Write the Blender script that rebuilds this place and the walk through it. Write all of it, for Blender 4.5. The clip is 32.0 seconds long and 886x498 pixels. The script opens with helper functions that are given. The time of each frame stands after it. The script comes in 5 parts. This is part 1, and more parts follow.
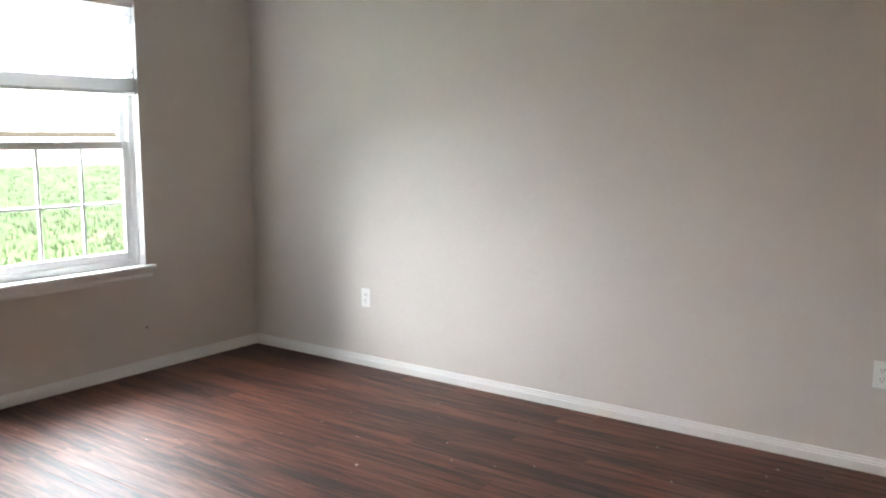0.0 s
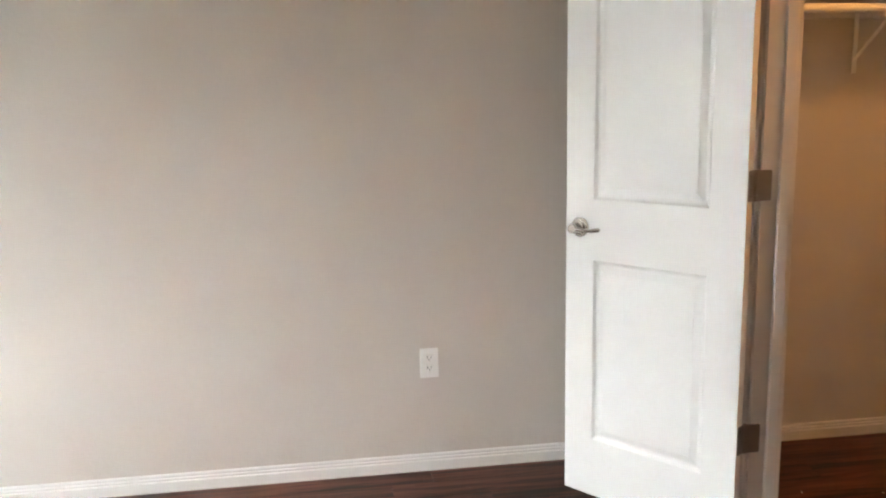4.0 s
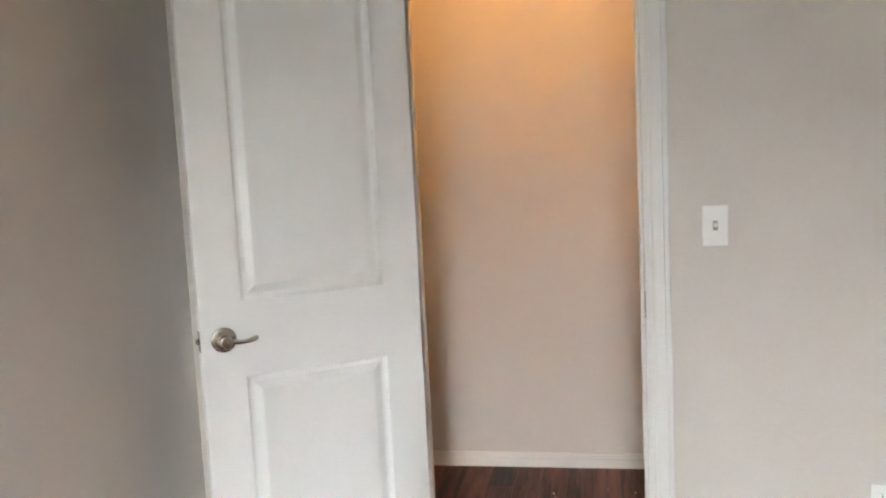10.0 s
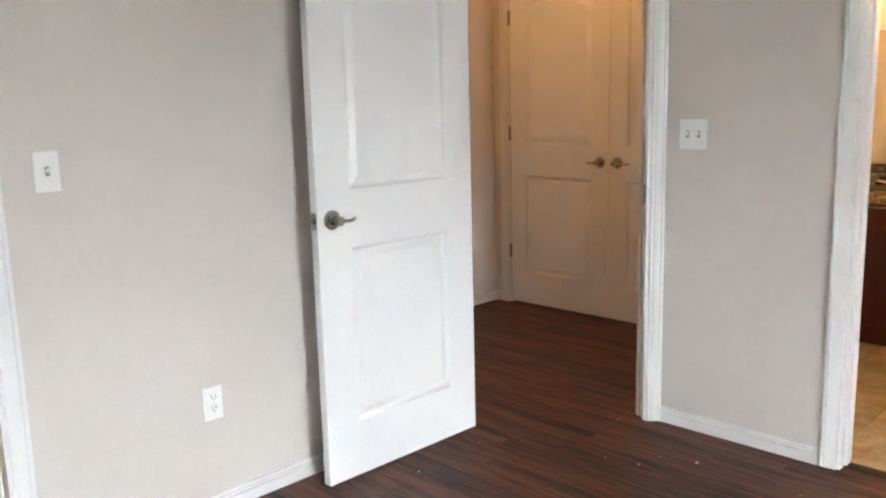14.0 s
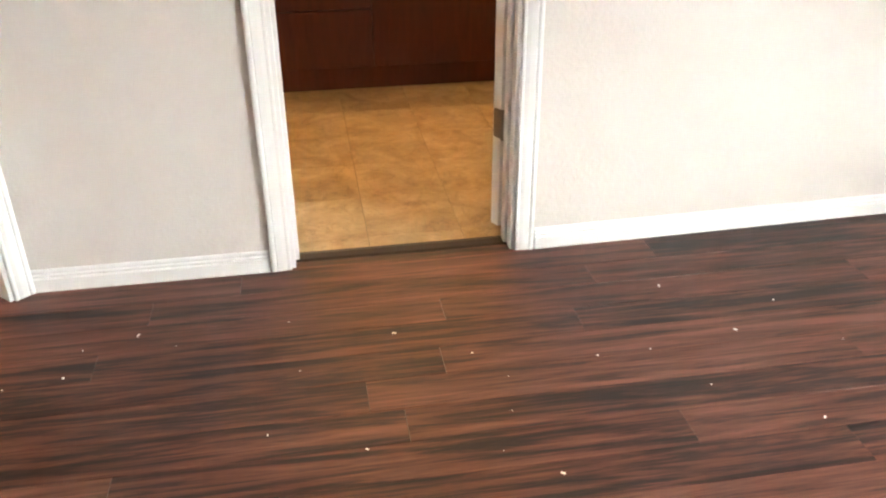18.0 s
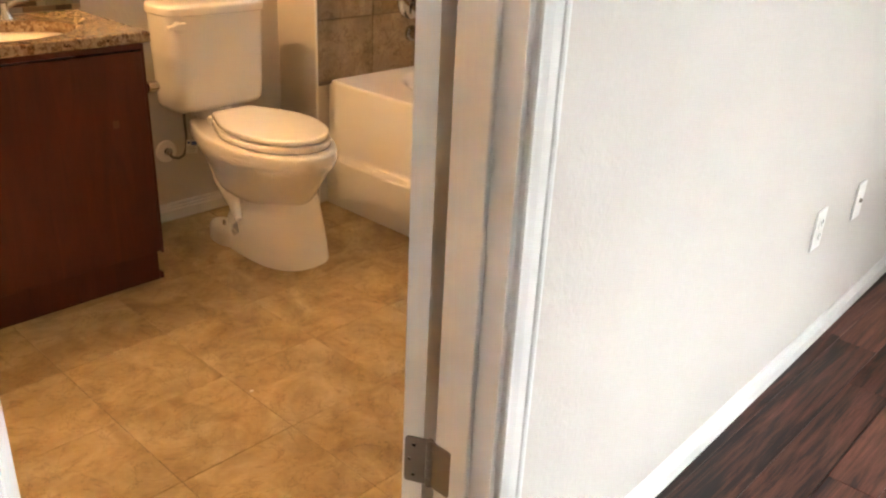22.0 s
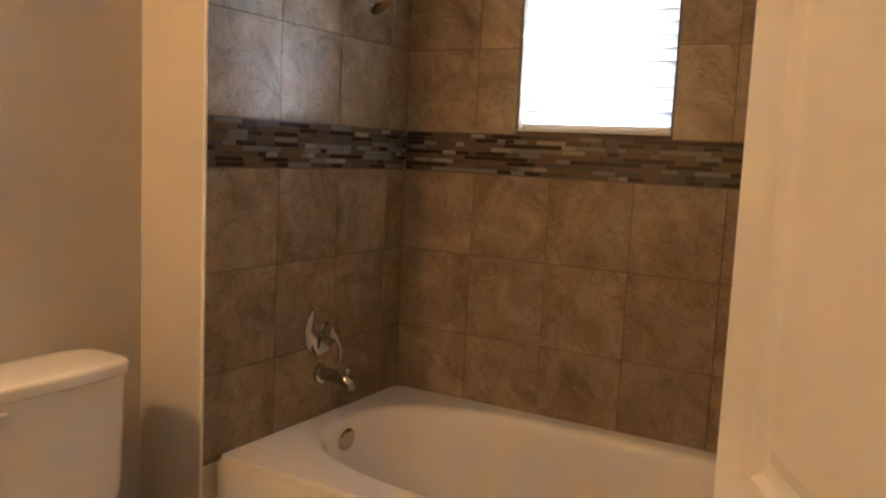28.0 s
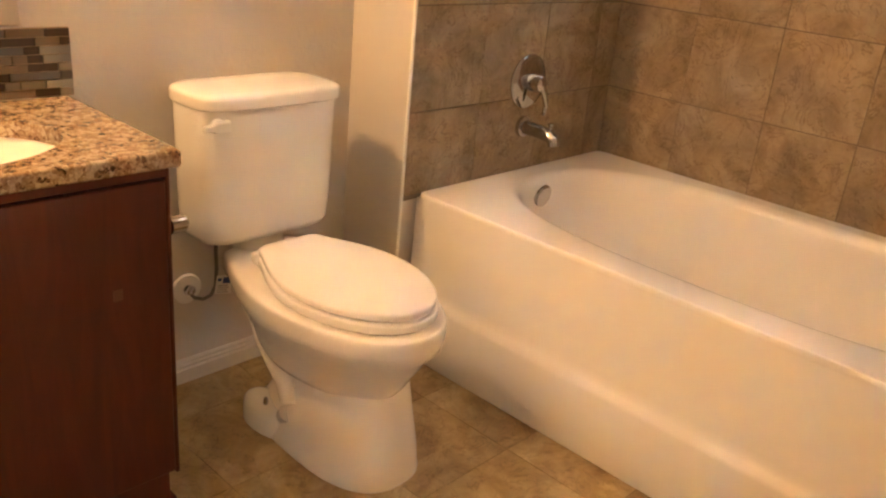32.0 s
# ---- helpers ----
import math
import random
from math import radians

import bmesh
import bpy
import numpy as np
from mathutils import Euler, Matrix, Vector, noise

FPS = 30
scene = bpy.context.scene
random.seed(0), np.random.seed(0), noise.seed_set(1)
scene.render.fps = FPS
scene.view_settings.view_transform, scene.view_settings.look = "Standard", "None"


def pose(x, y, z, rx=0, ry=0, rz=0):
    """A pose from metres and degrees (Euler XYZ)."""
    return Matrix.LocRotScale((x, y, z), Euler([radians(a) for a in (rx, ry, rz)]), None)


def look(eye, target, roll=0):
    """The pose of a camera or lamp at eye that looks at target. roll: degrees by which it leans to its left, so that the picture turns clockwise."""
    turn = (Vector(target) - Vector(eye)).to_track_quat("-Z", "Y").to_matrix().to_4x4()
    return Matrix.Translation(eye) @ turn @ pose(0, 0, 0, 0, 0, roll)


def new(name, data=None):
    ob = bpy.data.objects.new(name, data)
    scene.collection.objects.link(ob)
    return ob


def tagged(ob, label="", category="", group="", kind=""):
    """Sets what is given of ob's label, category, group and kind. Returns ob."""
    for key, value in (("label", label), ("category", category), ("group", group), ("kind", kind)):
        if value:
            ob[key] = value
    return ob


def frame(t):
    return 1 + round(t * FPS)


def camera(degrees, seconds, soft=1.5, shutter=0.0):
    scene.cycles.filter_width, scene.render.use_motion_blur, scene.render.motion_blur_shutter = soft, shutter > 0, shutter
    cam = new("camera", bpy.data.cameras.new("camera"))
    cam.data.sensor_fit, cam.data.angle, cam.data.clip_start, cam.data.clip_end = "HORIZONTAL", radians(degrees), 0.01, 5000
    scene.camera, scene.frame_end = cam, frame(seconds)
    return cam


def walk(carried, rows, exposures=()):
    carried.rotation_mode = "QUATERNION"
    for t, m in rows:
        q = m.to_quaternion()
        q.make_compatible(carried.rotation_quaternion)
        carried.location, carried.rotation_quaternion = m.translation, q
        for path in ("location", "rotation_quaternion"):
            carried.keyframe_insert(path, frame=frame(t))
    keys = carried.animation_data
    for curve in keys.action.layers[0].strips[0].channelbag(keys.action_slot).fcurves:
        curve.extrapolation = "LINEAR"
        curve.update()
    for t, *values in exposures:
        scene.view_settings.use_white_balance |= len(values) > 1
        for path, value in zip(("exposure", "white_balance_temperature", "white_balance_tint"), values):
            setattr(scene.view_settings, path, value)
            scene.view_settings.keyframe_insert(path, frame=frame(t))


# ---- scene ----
cam = camera(56.0, 32.0, soft=2.2)
# seconds, place, pitch, roll, yaw
PATH = [
    (0, -1.047, -0.009, 1.385, -7.70, -0.12, 215.79),
    (0.5, -0.983, -0.051, 1.363, -7.21, 0.12, 213.32),
    (1, -0.953, -0.151, 1.346, -7.03, 0.38, 210.17),
    (1.5, -0.914, -0.293, 1.340, -7.29, 0.42, 205.74),
    (2, -0.838, -0.376, 1.330, -7.44, 0.14, 200.52),
    (2.5, -0.761, -0.421, 1.329, -7.74, 0.05, 195.28),
    (3, -0.585, -0.501, 1.346, -8.55, 0.53, 187.84),
    (3.5, -0.387, -0.628, 1.359, -9.17, 0.94, 179.82),
    (4, -0.189, -0.786, 1.366, -9.82, 1.06, 171.28),
    (4.5, -0.023, -0.958, 1.351, -10.35, 1.44, 162.46),
    (6.5, 0.447, -1.487, 1.312, -17.94, 0.36, 135.14),
    (7, 0.476, -1.532, 1.343, -19.13, 0.06, 132.56),
    (7.5, 0.539, -1.604, 1.348, -17.70, 0.65, 129.00),
    (8, 0.671, -1.771, 1.344, -15.11, 1.04, 123.01),
    (8.5, 0.781, -1.947, 1.336, -12.38, 1.53, 117.40),
    (9, 0.858, -2.111, 1.345, -10.08, 2.14, 112.59),
    (9.5, 0.918, -2.294, 1.375, -8.35, 2.54, 107.00),
    (10, 0.961, -2.484, 1.402, -6.24, 2.78, 100.08),
    (10.5, 0.966, -2.699, 1.417, -4.82, 2.63, 91.65),
    (11, 0.952, -2.942, 1.420, -5.47, 2.04, 81.37),
    (11.5, 0.921, -3.169, 1.421, -6.94, 1.16, 70.59),
    (12, 0.902, -3.221, 1.412, -7.89, 1.13, 63.63),
    (12.5, 0.964, -3.201, 1.390, -8.07, 1.32, 58.79),
    (13, 0.985, -3.142, 1.370, -8.39, 1.44, 54.10),
    (13.5, 0.963, -3.073, 1.355, -8.76, 1.23, 49.18),
    (15.5, 0.781, -2.806, 1.285, -15.87, 2.19, 30.89),
    (16, 0.631, -2.717, 1.237, -18.30, 2.29, 24.54),
    (16.5, 0.451, -2.610, 1.200, -21.37, 2.16, 16.16),
    (17, 0.291, -2.482, 1.174, -24.24, 1.91, 7.64),
    (17.5, 0.168, -2.345, 1.190, -26.96, 1.71, -0.83),
    (18, 0.024, -2.196, 1.213, -28.58, 0.29, -9.72),
    (18.5, -0.224, -1.970, 1.183, -27.73, -3.07, -21.58),
    (19, -0.286, -1.764, 1.160, -26.81, -3.87, -29.10),
    (19.5, -0.332, -1.564, 1.182, -26.38, -3.22, -35.61),
    (20, -0.328, -1.354, 1.200, -25.58, -2.55, -40.36),
    (20.5, -0.291, -1.121, 1.155, -23.89, -3.05, -43.43),
    (21, -0.271, -0.972, 1.200, -23.56, -2.20, -44.50),
    (21.5, -0.235, -0.820, 1.239, -24.00, -2.12, -44.78),
    (22, -0.217, -0.660, 1.234, -24.28, -2.52, -46.30),
    (22.5, -0.191, -0.466, 1.228, -24.77, -3.32, -48.50),
    (23, -0.074, -0.306, 1.227, -25.76, -3.32, -48.80),
    (23.5, -0.009, -0.178, 1.207, -26.20, -2.93, -49.81),
    (24, 0.071, -0.051, 1.175, -26.31, -2.97, -50.41),
    (24.5, 0.156, 0.066, 1.159, -26.95, -3.16, -51.19),
    (25, 0.196, 0.162, 1.14, -26.94, -3.97, -52.6),
    (25.5, 0.21, 0.22, 1.192, -25.11, -4.64, -54.31),
    (26, 0.243, 0.228, 1.255, -20.78, -5.04, -55.17),
    (26.5, 0.252, 0.174, 1.28, -15.98, -3.78, -55.71),
    (28.5, 0.203, 0.252, 1.343, -6.02, -2.75, -60.4),
    (29, 0.213, 0.243, 1.332, -6.42, -2.71, -60.01),
    (29.5, 0.225, 0.257, 1.327, -9.44, -3.24, -59.49),
    (30, 0.23, 0.244, 1.322, -12.78, -3.89, -57.96),
    (30.5, 0.219, 0.263, 1.3, -15.67, -4.43, -56.56),
    (31, 0.234, 0.278, 1.26, -18.12, -4.91, -53.73),
    (31.5, 0.19, 0.303, 1.237, -20.2, -4.68, -51.24),
    (32, 0.24, 0.299, 1.226, -22.39, -5.16, -45.76),
]
# seconds, stops, kelvin, tint
EXPOSURES = [(0, 3.93, 6600, 10), (1, 3.82, 6600, 10), (2, 4.05, 6900, 10), (3, 4.30, 6700, 10), (4, 4.56, 6900, 10), (7, 4.65, 6500, 10), (8, 4.52, 6500, 10), (9, 4.40, 6500, 10), (10, 4.30, 6850, 10), (11, 4.48, 6700, 10), (12, 4.65, 6500, 10), (13, 4.65, 6500, 10), (16, 4.80, 6500, 10), (18, 5.22, 7000, 10), (20, 5.10, 6600, 6), (22, 5.15, 6700, 8), (23, 5.17, 6650, 8), (24, 5.70, 5950, 0), (25, 5.35, 6080, 5), (26, 5.15, 6250, 6), (28.5, 4.10, 6350, 10), (29.5, 4.60, 6400, 10), (31, 5.09, 6350, 9), (32, 5.35, 6200, 9)]
walk(cam, [(t, pose(x, y, z, 90 + p, r, a)) for t, x, y, z, p, r, a in PATH], EXPOSURES)

# plan, metres: the wall with the bathroom door lies on y = 0, the bathroom is beyond it
WB0, WB = -0.066, 0.611           # bathroom door opening in x
XC, YA, XW = -1.456, -3.748, 3.195  # closet wall, long wall, window wall
TH = 0.10
WF, WFE, TB = -0.036, 0.028, 0.078                      # faces of the wall with the bathroom door, which runs slightly askew
HC = 2.55
XP = 2.957                      # pier
XV1 = 0.940                     # vanity end
XCB = -2.68                     # closet back wall
CO0, CO1 = -3.035, -2.326       # closet opening
YCS = -1.82                     # closet end
DG0, DG1 = Vector((XC, -0.721, 0)), Vector((-0.735, 0, 0))   # diagonal entrance wall
DS0, DS1 = 0.138, 0.912         # entrance opening along the diagonal wall
D1X, D1Y, D1A = -1.399, -2.993, -53.47
D2X, D2Y, D2A, D2W = -1.293, -0.614, -90.4, 0.748
BDA = 27.3
YD, XD, WD = 1.154, -2.611, 0.772   # hall double doors
XHL = -2.72
XBL, YBJ, XBJ = -0.65, 1.29, -0.95  # bathroom side wall and jog
YT = 2.057                      # toilet wall
YP = 1.824                      # tub plumbing wall
YE = 0.275                      # tub end wall
XR = 1.739                      # return of the plumbing wall
XT0, XT1 = 1.780, 2.672         # tub apron, tub long wall
ZT = 0.496
TS = 0.273                      # wall tile
ZB0, ZB1 = 1.266, 1.398         # mosaic band
WY0, WY1, WZ0, WZ1 = -2.915, -1.995, 0.632, 2.14   # bedroom window
BY0, BY1, BZ0, BZ1 = 0.905, 1.398, 1.410, 2.06   # bathroom window
ZH = 0.954                      # door levers
DH = 2.03                       # door height

# ---- world and lights ----
world = bpy.data.worlds.new("sky")
scene.world = world
world.use_nodes = True
wn = world.node_tree.nodes
sky = wn.new("ShaderNodeTexSky")
sky.sky_type = "NISHITA"
sky.sun_disc = False
sky.sun_elevation = radians(48)
sky.sun_rotation = radians(200)
sky.air_density, sky.dust_density = 1.0, 4.0
world.node_tree.links.new(sky.outputs[0], wn["Background"].inputs[0])
wn["Background"].inputs[1].default_value = 0.10


def lamp(name, kind, m, power, color, **kw):
    data = bpy.data.lights.new(name, kind)
    data.energy, data.color = power, color
    for k, v in kw.items():
        if k == "size": data.size = v
        elif k == "size_y": data.shape = "RECTANGLE"; data.size_y = v
        elif k == "angle": data.angle = v
        elif k == "spread": data.spread = v
        elif k == "radius": data.shadow_soft_size = v
    ob = new(name, data)
    ob.matrix_world = m
    return ob


lamp("sun", "SUN", look((-6, -5, 9), (0, 0, 0)), 0.6, (1, 0.96, 0.9), angle=radians(12))
lamp("window_daylight", "AREA", look((XW + 5.0, (WY0 + WY1) / 2 - 1.5, 4.4), (XW, (WY0 + WY1) / 2, 1.1)), 1500, (0.90, 0.96, 1.0), size=22, size_y=7.0)
# extra lamp outside the window, added to brighten the floor near the bathroom wall
lamp("floor_fill_light", "AREA", look((XW + 4.0, (WY0 + WY1) / 2 - 4.6, 6.9), (XW, (WY0 + WY1) / 2, 1.3)), 250, (0.95, 0.97, 1.0), size=9, size_y=3.5)
lamp("bath_window_daylight", "AREA", look((XT1 + 0.20, (BY0 + BY1) / 2, 1.74), (1.5, (BY0 + BY1) / 2, 1.5)), 0.30, (0.72, 0.87, 1.0), size=0.45, size_y=0.62)
WARM = (1.0, 0.54, 0.215)
AMBER = (1.0, 0.47, 0.15)
lamp("vanity_lamp", "POINT", pose(0.53, YT - 0.10, 1.78), 1.34, WARM, radius=0.06)
lamp("vanity_lamp", "POINT", pose(-0.42, YT - 0.10, 1.78), 0.55, WARM, radius=0.06)
lamp("closet_lamp", "POINT", pose(-2.05, -2.75, HC - 0.16), 0.78, AMBER, radius=0.08)
lamp("hall_lamp", "POINT", pose(-1.9, 0.25, HC - 0.16), 0.62, AMBER, radius=0.08)


# ---- materials ----
def mat(name, color, rough=0.5, metal=0.0, spec=0.5):
    m = bpy.data.materials.new(name)
    m.use_nodes = True
    b = m.node_tree.nodes["Principled BSDF"]
    b.inputs["Base Color"].default_value = (*color, 1)
    b.inputs["Roughness"].default_value = rough
    b.inputs["Metallic"].default_value = metal
    b.inputs["Specular IOR Level"].default_value = spec
    return m


def nodes(m):
    return m.node_tree.nodes, m.node_tree.links, m.node_tree.nodes["Principled BSDF"]


def add(m, kind, **vals):
    n = m.node_tree.nodes.new(kind)
    for k, v in vals.items():
        n.inputs[k.replace("_", " ")].default_value = v
    return n


def coords(m, scale=(1, 1, 1)):
    mp = m.node_tree.nodes.new("ShaderNodeMapping")
    mp.inputs["Scale"].default_value = scale
    geo = m.node_tree.nodes.new("ShaderNodeNewGeometry")
    m.node_tree.links.new(geo.outputs["Position"], mp.inputs["Vector"])
    return mp.outputs[0]


def ramp(m, src, stops):
    r = m.node_tree.nodes.new("ShaderNodeValToRGB")
    el = r.color_ramp.elements
    top = max(1.0, stops[-1][0])
    if top > 1:
        dv = m.node_tree.nodes.new("ShaderNodeMath"); dv.operation = "DIVIDE"; dv.inputs[1].default_value = top
        m.node_tree.links.new(src, dv.inputs[0])
        src = dv.outputs[0]
    while len(el) < len(stops): el.new(0.5)
    for e, (p, c) in zip(el, stops):
        e.position = p / top
        e.color = (*c, 1) if len(c) == 3 else c
    m.node_tree.links.new(src, r.inputs[0])
    return r.outputs[0]


def bump(m, src, strength, dist):
    n, l, b = nodes(m)
    bp = n.new("ShaderNodeBump")
    bp.inputs["Strength"].default_value = strength
    bp.inputs["Distance"].default_value = dist
    l.new(src, bp.inputs["Height"])
    l.new(bp.outputs[0], b.inputs["Normal"])


def noise_tex(m, vec, scale, detail=4, rough=0.55, dist=0.0):
    t = add(m, "ShaderNodeTexNoise", Scale=scale, Detail=detail, Roughness=rough, Distortion=dist)
    m.node_tree.links.new(vec, t.inputs["Vector"])
    return t.outputs["Fac"]


def painted(name, color, rough, peel, amount=0.03, relief=0.35):
    m = mat(name, color, rough)
    v = coords(m)
    c1 = tuple(x * (1 - amount) for x in color)
    c2 = tuple(min(1, x * (1 + amount)) for x in color)
    m.node_tree.links.new(ramp(m, noise_tex(m, v, 1.7, 5, 0.6), [(0.3, c1), (0.7, c2)]), nodes(m)[2].inputs["Base Color"])
    bump(m, noise_tex(m, v, peel, 3, 0.6), relief, 0.003)
    return m


def sprayed(m, scale, strength):
    """Orange-peel spatter: soft flattened blobs over the fine grain of the paint."""
    n, l, b = nodes(m)
    v = coords(m)
    blob = ramp(m, noise_tex(m, v, scale, 2, 0.5, 0.4), [(0.42, (0, 0, 0)), (0.60, (1, 1, 1))])
    mx = n.new("ShaderNodeMath"); mx.operation = "MULTIPLY_ADD"; mx.inputs[1].default_value = 0.25
    l.new(noise_tex(m, v, scale * 3.2, 3, 0.6), mx.inputs[0]); l.new(blob, mx.inputs[2])
    bump(m, mx.outputs[0], strength, 0.0016)
    return m


M_WALL = sprayed(painted("greige_wall_paint", (0.60, 0.565, 0.525), 0.62, 130, 0.025), 62, 0.20)
M_CEIL = painted("white_ceiling_paint", (0.78, 0.77, 0.75), 0.8, 90)
M_TRIM = painted("white_trim_paint", (0.72, 0.72, 0.71), 0.35, 40, 0.02, 0.008)
M_DOOR = painted("white_door_paint", (0.80, 0.81, 0.81), 0.36, 160, 0.015, 0.04)
M_PLATE = mat("white_plastic", (0.82, 0.82, 0.80), 0.3)
M_DARK = mat("dark_slot", (0.03, 0.03, 0.03), 0.6)
M_NICKEL = mat("satin_nickel", (0.48, 0.455, 0.42), 0.22, 1.0)
# nickel darkened in colour for the dark surroundings the hinges reflect
M_HINGE = mat("darkened_nickel", (0.26, 0.235, 0.21), 0.36, 1.0)
M_CHROME = mat("chrome", (0.50, 0.50, 0.50), 0.10, 1.0)
M_PORC = mat("white_glazed_porcelain", (0.85, 0.84, 0.81), 0.08)
M_TUB = mat("white_enamel", (0.86, 0.85, 0.83), 0.20, 0.0, 0.42)
M_VINYL = mat("white_vinyl_window", (0.82, 0.83, 0.84), 0.35)
M_TRACK = mat("dark_threshold", (0.03, 0.022, 0.016), 0.55, 0.0, 0.25)
M_SCUFF = mat("grey_scuff", (0.20, 0.18, 0.165), 0.8)
M_GROUT = painted("grout", (0.36, 0.27, 0.175), 0.85, 60)
M_FGROUT = painted("brown_grout", (0.200, 0.150, 0.088), 0.85, 60)
M_WGROUT = painted("dark_grout", (0.130, 0.098, 0.068), 0.85, 60)
M_SLOT = mat("grey_slot", (0.30, 0.30, 0.29), 0.5)
M_HOSE = mat("braided_hose", (0.17, 0.16, 0.155), 0.42, 0.6)


def plank_material():
    m = mat("dark_walnut_plank", (0.1, 0.04, 0.02), 0.4, 0.0, 0.28)
    n, l, b = nodes(m)
    geo = n.new("ShaderNodeNewGeometry")
    info = n.new("ShaderNodeObjectInfo")
    off = n.new("ShaderNodeVectorMath"); off.operation = "MULTIPLY_ADD"
    comb = n.new("ShaderNodeCombineXYZ")
    for i in range(3): l.new(info.outputs["Random"], comb.inputs[i])
    off.inputs[1].default_value = (37, 53, 11)
    l.new(comb.outputs[0], off.inputs[0]); l.new(geo.outputs["Position"], off.inputs[2])
    def streak(sx, sy, detail, dist):
        mp = n.new("ShaderNodeMapping"); mp.inputs["Scale"].default_value = (sx, sy, 1)
        l.new(off.outputs[0], mp.inputs["Vector"])
        return noise_tex(m, mp.outputs[0], 1.0, detail, 0.68, dist)
    a = streak(1.7, 22, 5, 0.8)
    fine = streak(4, 120, 5, 0.5)
    blot = streak(2.4, 42, 4, 0.4)
    mx = n.new("ShaderNodeMath"); mx.operation = "MULTIPLY_ADD"; mx.inputs[1].default_value = 0.42
    l.new(fine, mx.inputs[0]); l.new(a, mx.inputs[2])
    mb = n.new("ShaderNodeMath"); mb.operation = "MULTIPLY_ADD"; mb.inputs[1].default_value = 0.62
    l.new(blot, mb.inputs[0]); l.new(mx.outputs[0], mb.inputs[2])
    mr = n.new("ShaderNodeMath"); mr.operation = "MULTIPLY_ADD"; mr.inputs[1].default_value = 0.15
    l.new(info.outputs["Random"], mr.inputs[0]); l.new(mb.outputs[0], mr.inputs[2])
    col = ramp(m, mr.outputs[0], [(0.90, (0.012, 0.0082, 0.0078)), (0.99, (0.032, 0.0150, 0.0122)), (1.07, (0.071, 0.0280, 0.0195)), (1.16, (0.109, 0.0422, 0.0288)), (1.32, (0.172, 0.070, 0.048))])
    l.new(col, b.inputs["Base Color"])
    l.new(ramp(m, fine, [(0.2, (0.38,) * 3), (0.8, (0.58,) * 3)]), b.inputs["Roughness"])
    bump(m, fine, 0.12, 0.002)
    return m


M_PLANK = plank_material()


def stone_material(name, stops, scale, rough, veins):
    m = mat(name, stops[0][1], rough)
    n, l, b = nodes(m)
    geo = n.new("ShaderNodeNewGeometry")
    info = n.new("ShaderNodeObjectInfo")
    off = n.new("ShaderNodeVectorMath"); off.operation = "MULTIPLY_ADD"
    comb = n.new("ShaderNodeCombineXYZ")
    for i in range(3): l.new(info.outputs["Random"], comb.inputs[i])
    off.inputs[1].default_value = (17, 29, 41)
    l.new(comb.outputs[0], off.inputs[0]); l.new(geo.outputs["Position"], off.inputs[2])
    v = off.outputs[0]
    a = noise_tex(m, v, scale, 9, 0.62, 0.9)
    f = noise_tex(m, v, scale * 5.5, 6, 0.7, 0.9)
    mx = n.new("ShaderNodeMath"); mx.operation = "MULTIPLY_ADD"; mx.inputs[1].default_value = veins
    l.new(f, mx.inputs[0]); l.new(a, mx.inputs[2])
    crack = noise_tex(m, v, scale * 1.5, 6, 0.62, 1.1)
    line = ramp(m, crack, [(0.486, (1, 1, 1)), (0.499, (0.50, 0.45, 0.40)), (0.502, (0.50, 0.45, 0.40)), (0.514, (1, 1, 1))])
    mul = n.new("ShaderNodeMix"); mul.data_type = "RGBA"; mul.blend_type = "MULTIPLY"; mul.inputs["Factor"].default_value = 0.6
    l.new(ramp(m, mx.outputs[0], stops), mul.inputs["A"]); l.new(line, mul.inputs["B"])
    l.new(mul.outputs["Result"], b.inputs["Base Color"])
    bump(m, f, 0.05, 0.002)
    return m


M_FTILE = stone_material("tan_slate_floor_tile", [(0.46, (0.26, 0.178, 0.088)), (0.61, (0.37, 0.270, 0.140)), (0.72, (0.45, 0.340, 0.184)), (0.88, (0.56, 0.445, 0.265))], 6.0, 0.36, 0.30)
M_WTILE = stone_material("brown_stone_wall_tile", [(0.48, (0.215, 0.158, 0.100)), (0.63, (0.292, 0.222, 0.146)), (0.74, (0.350, 0.272, 0.184)), (0.90, (0.44, 0.355, 0.25))], 6.0, 0.24, 0.34)


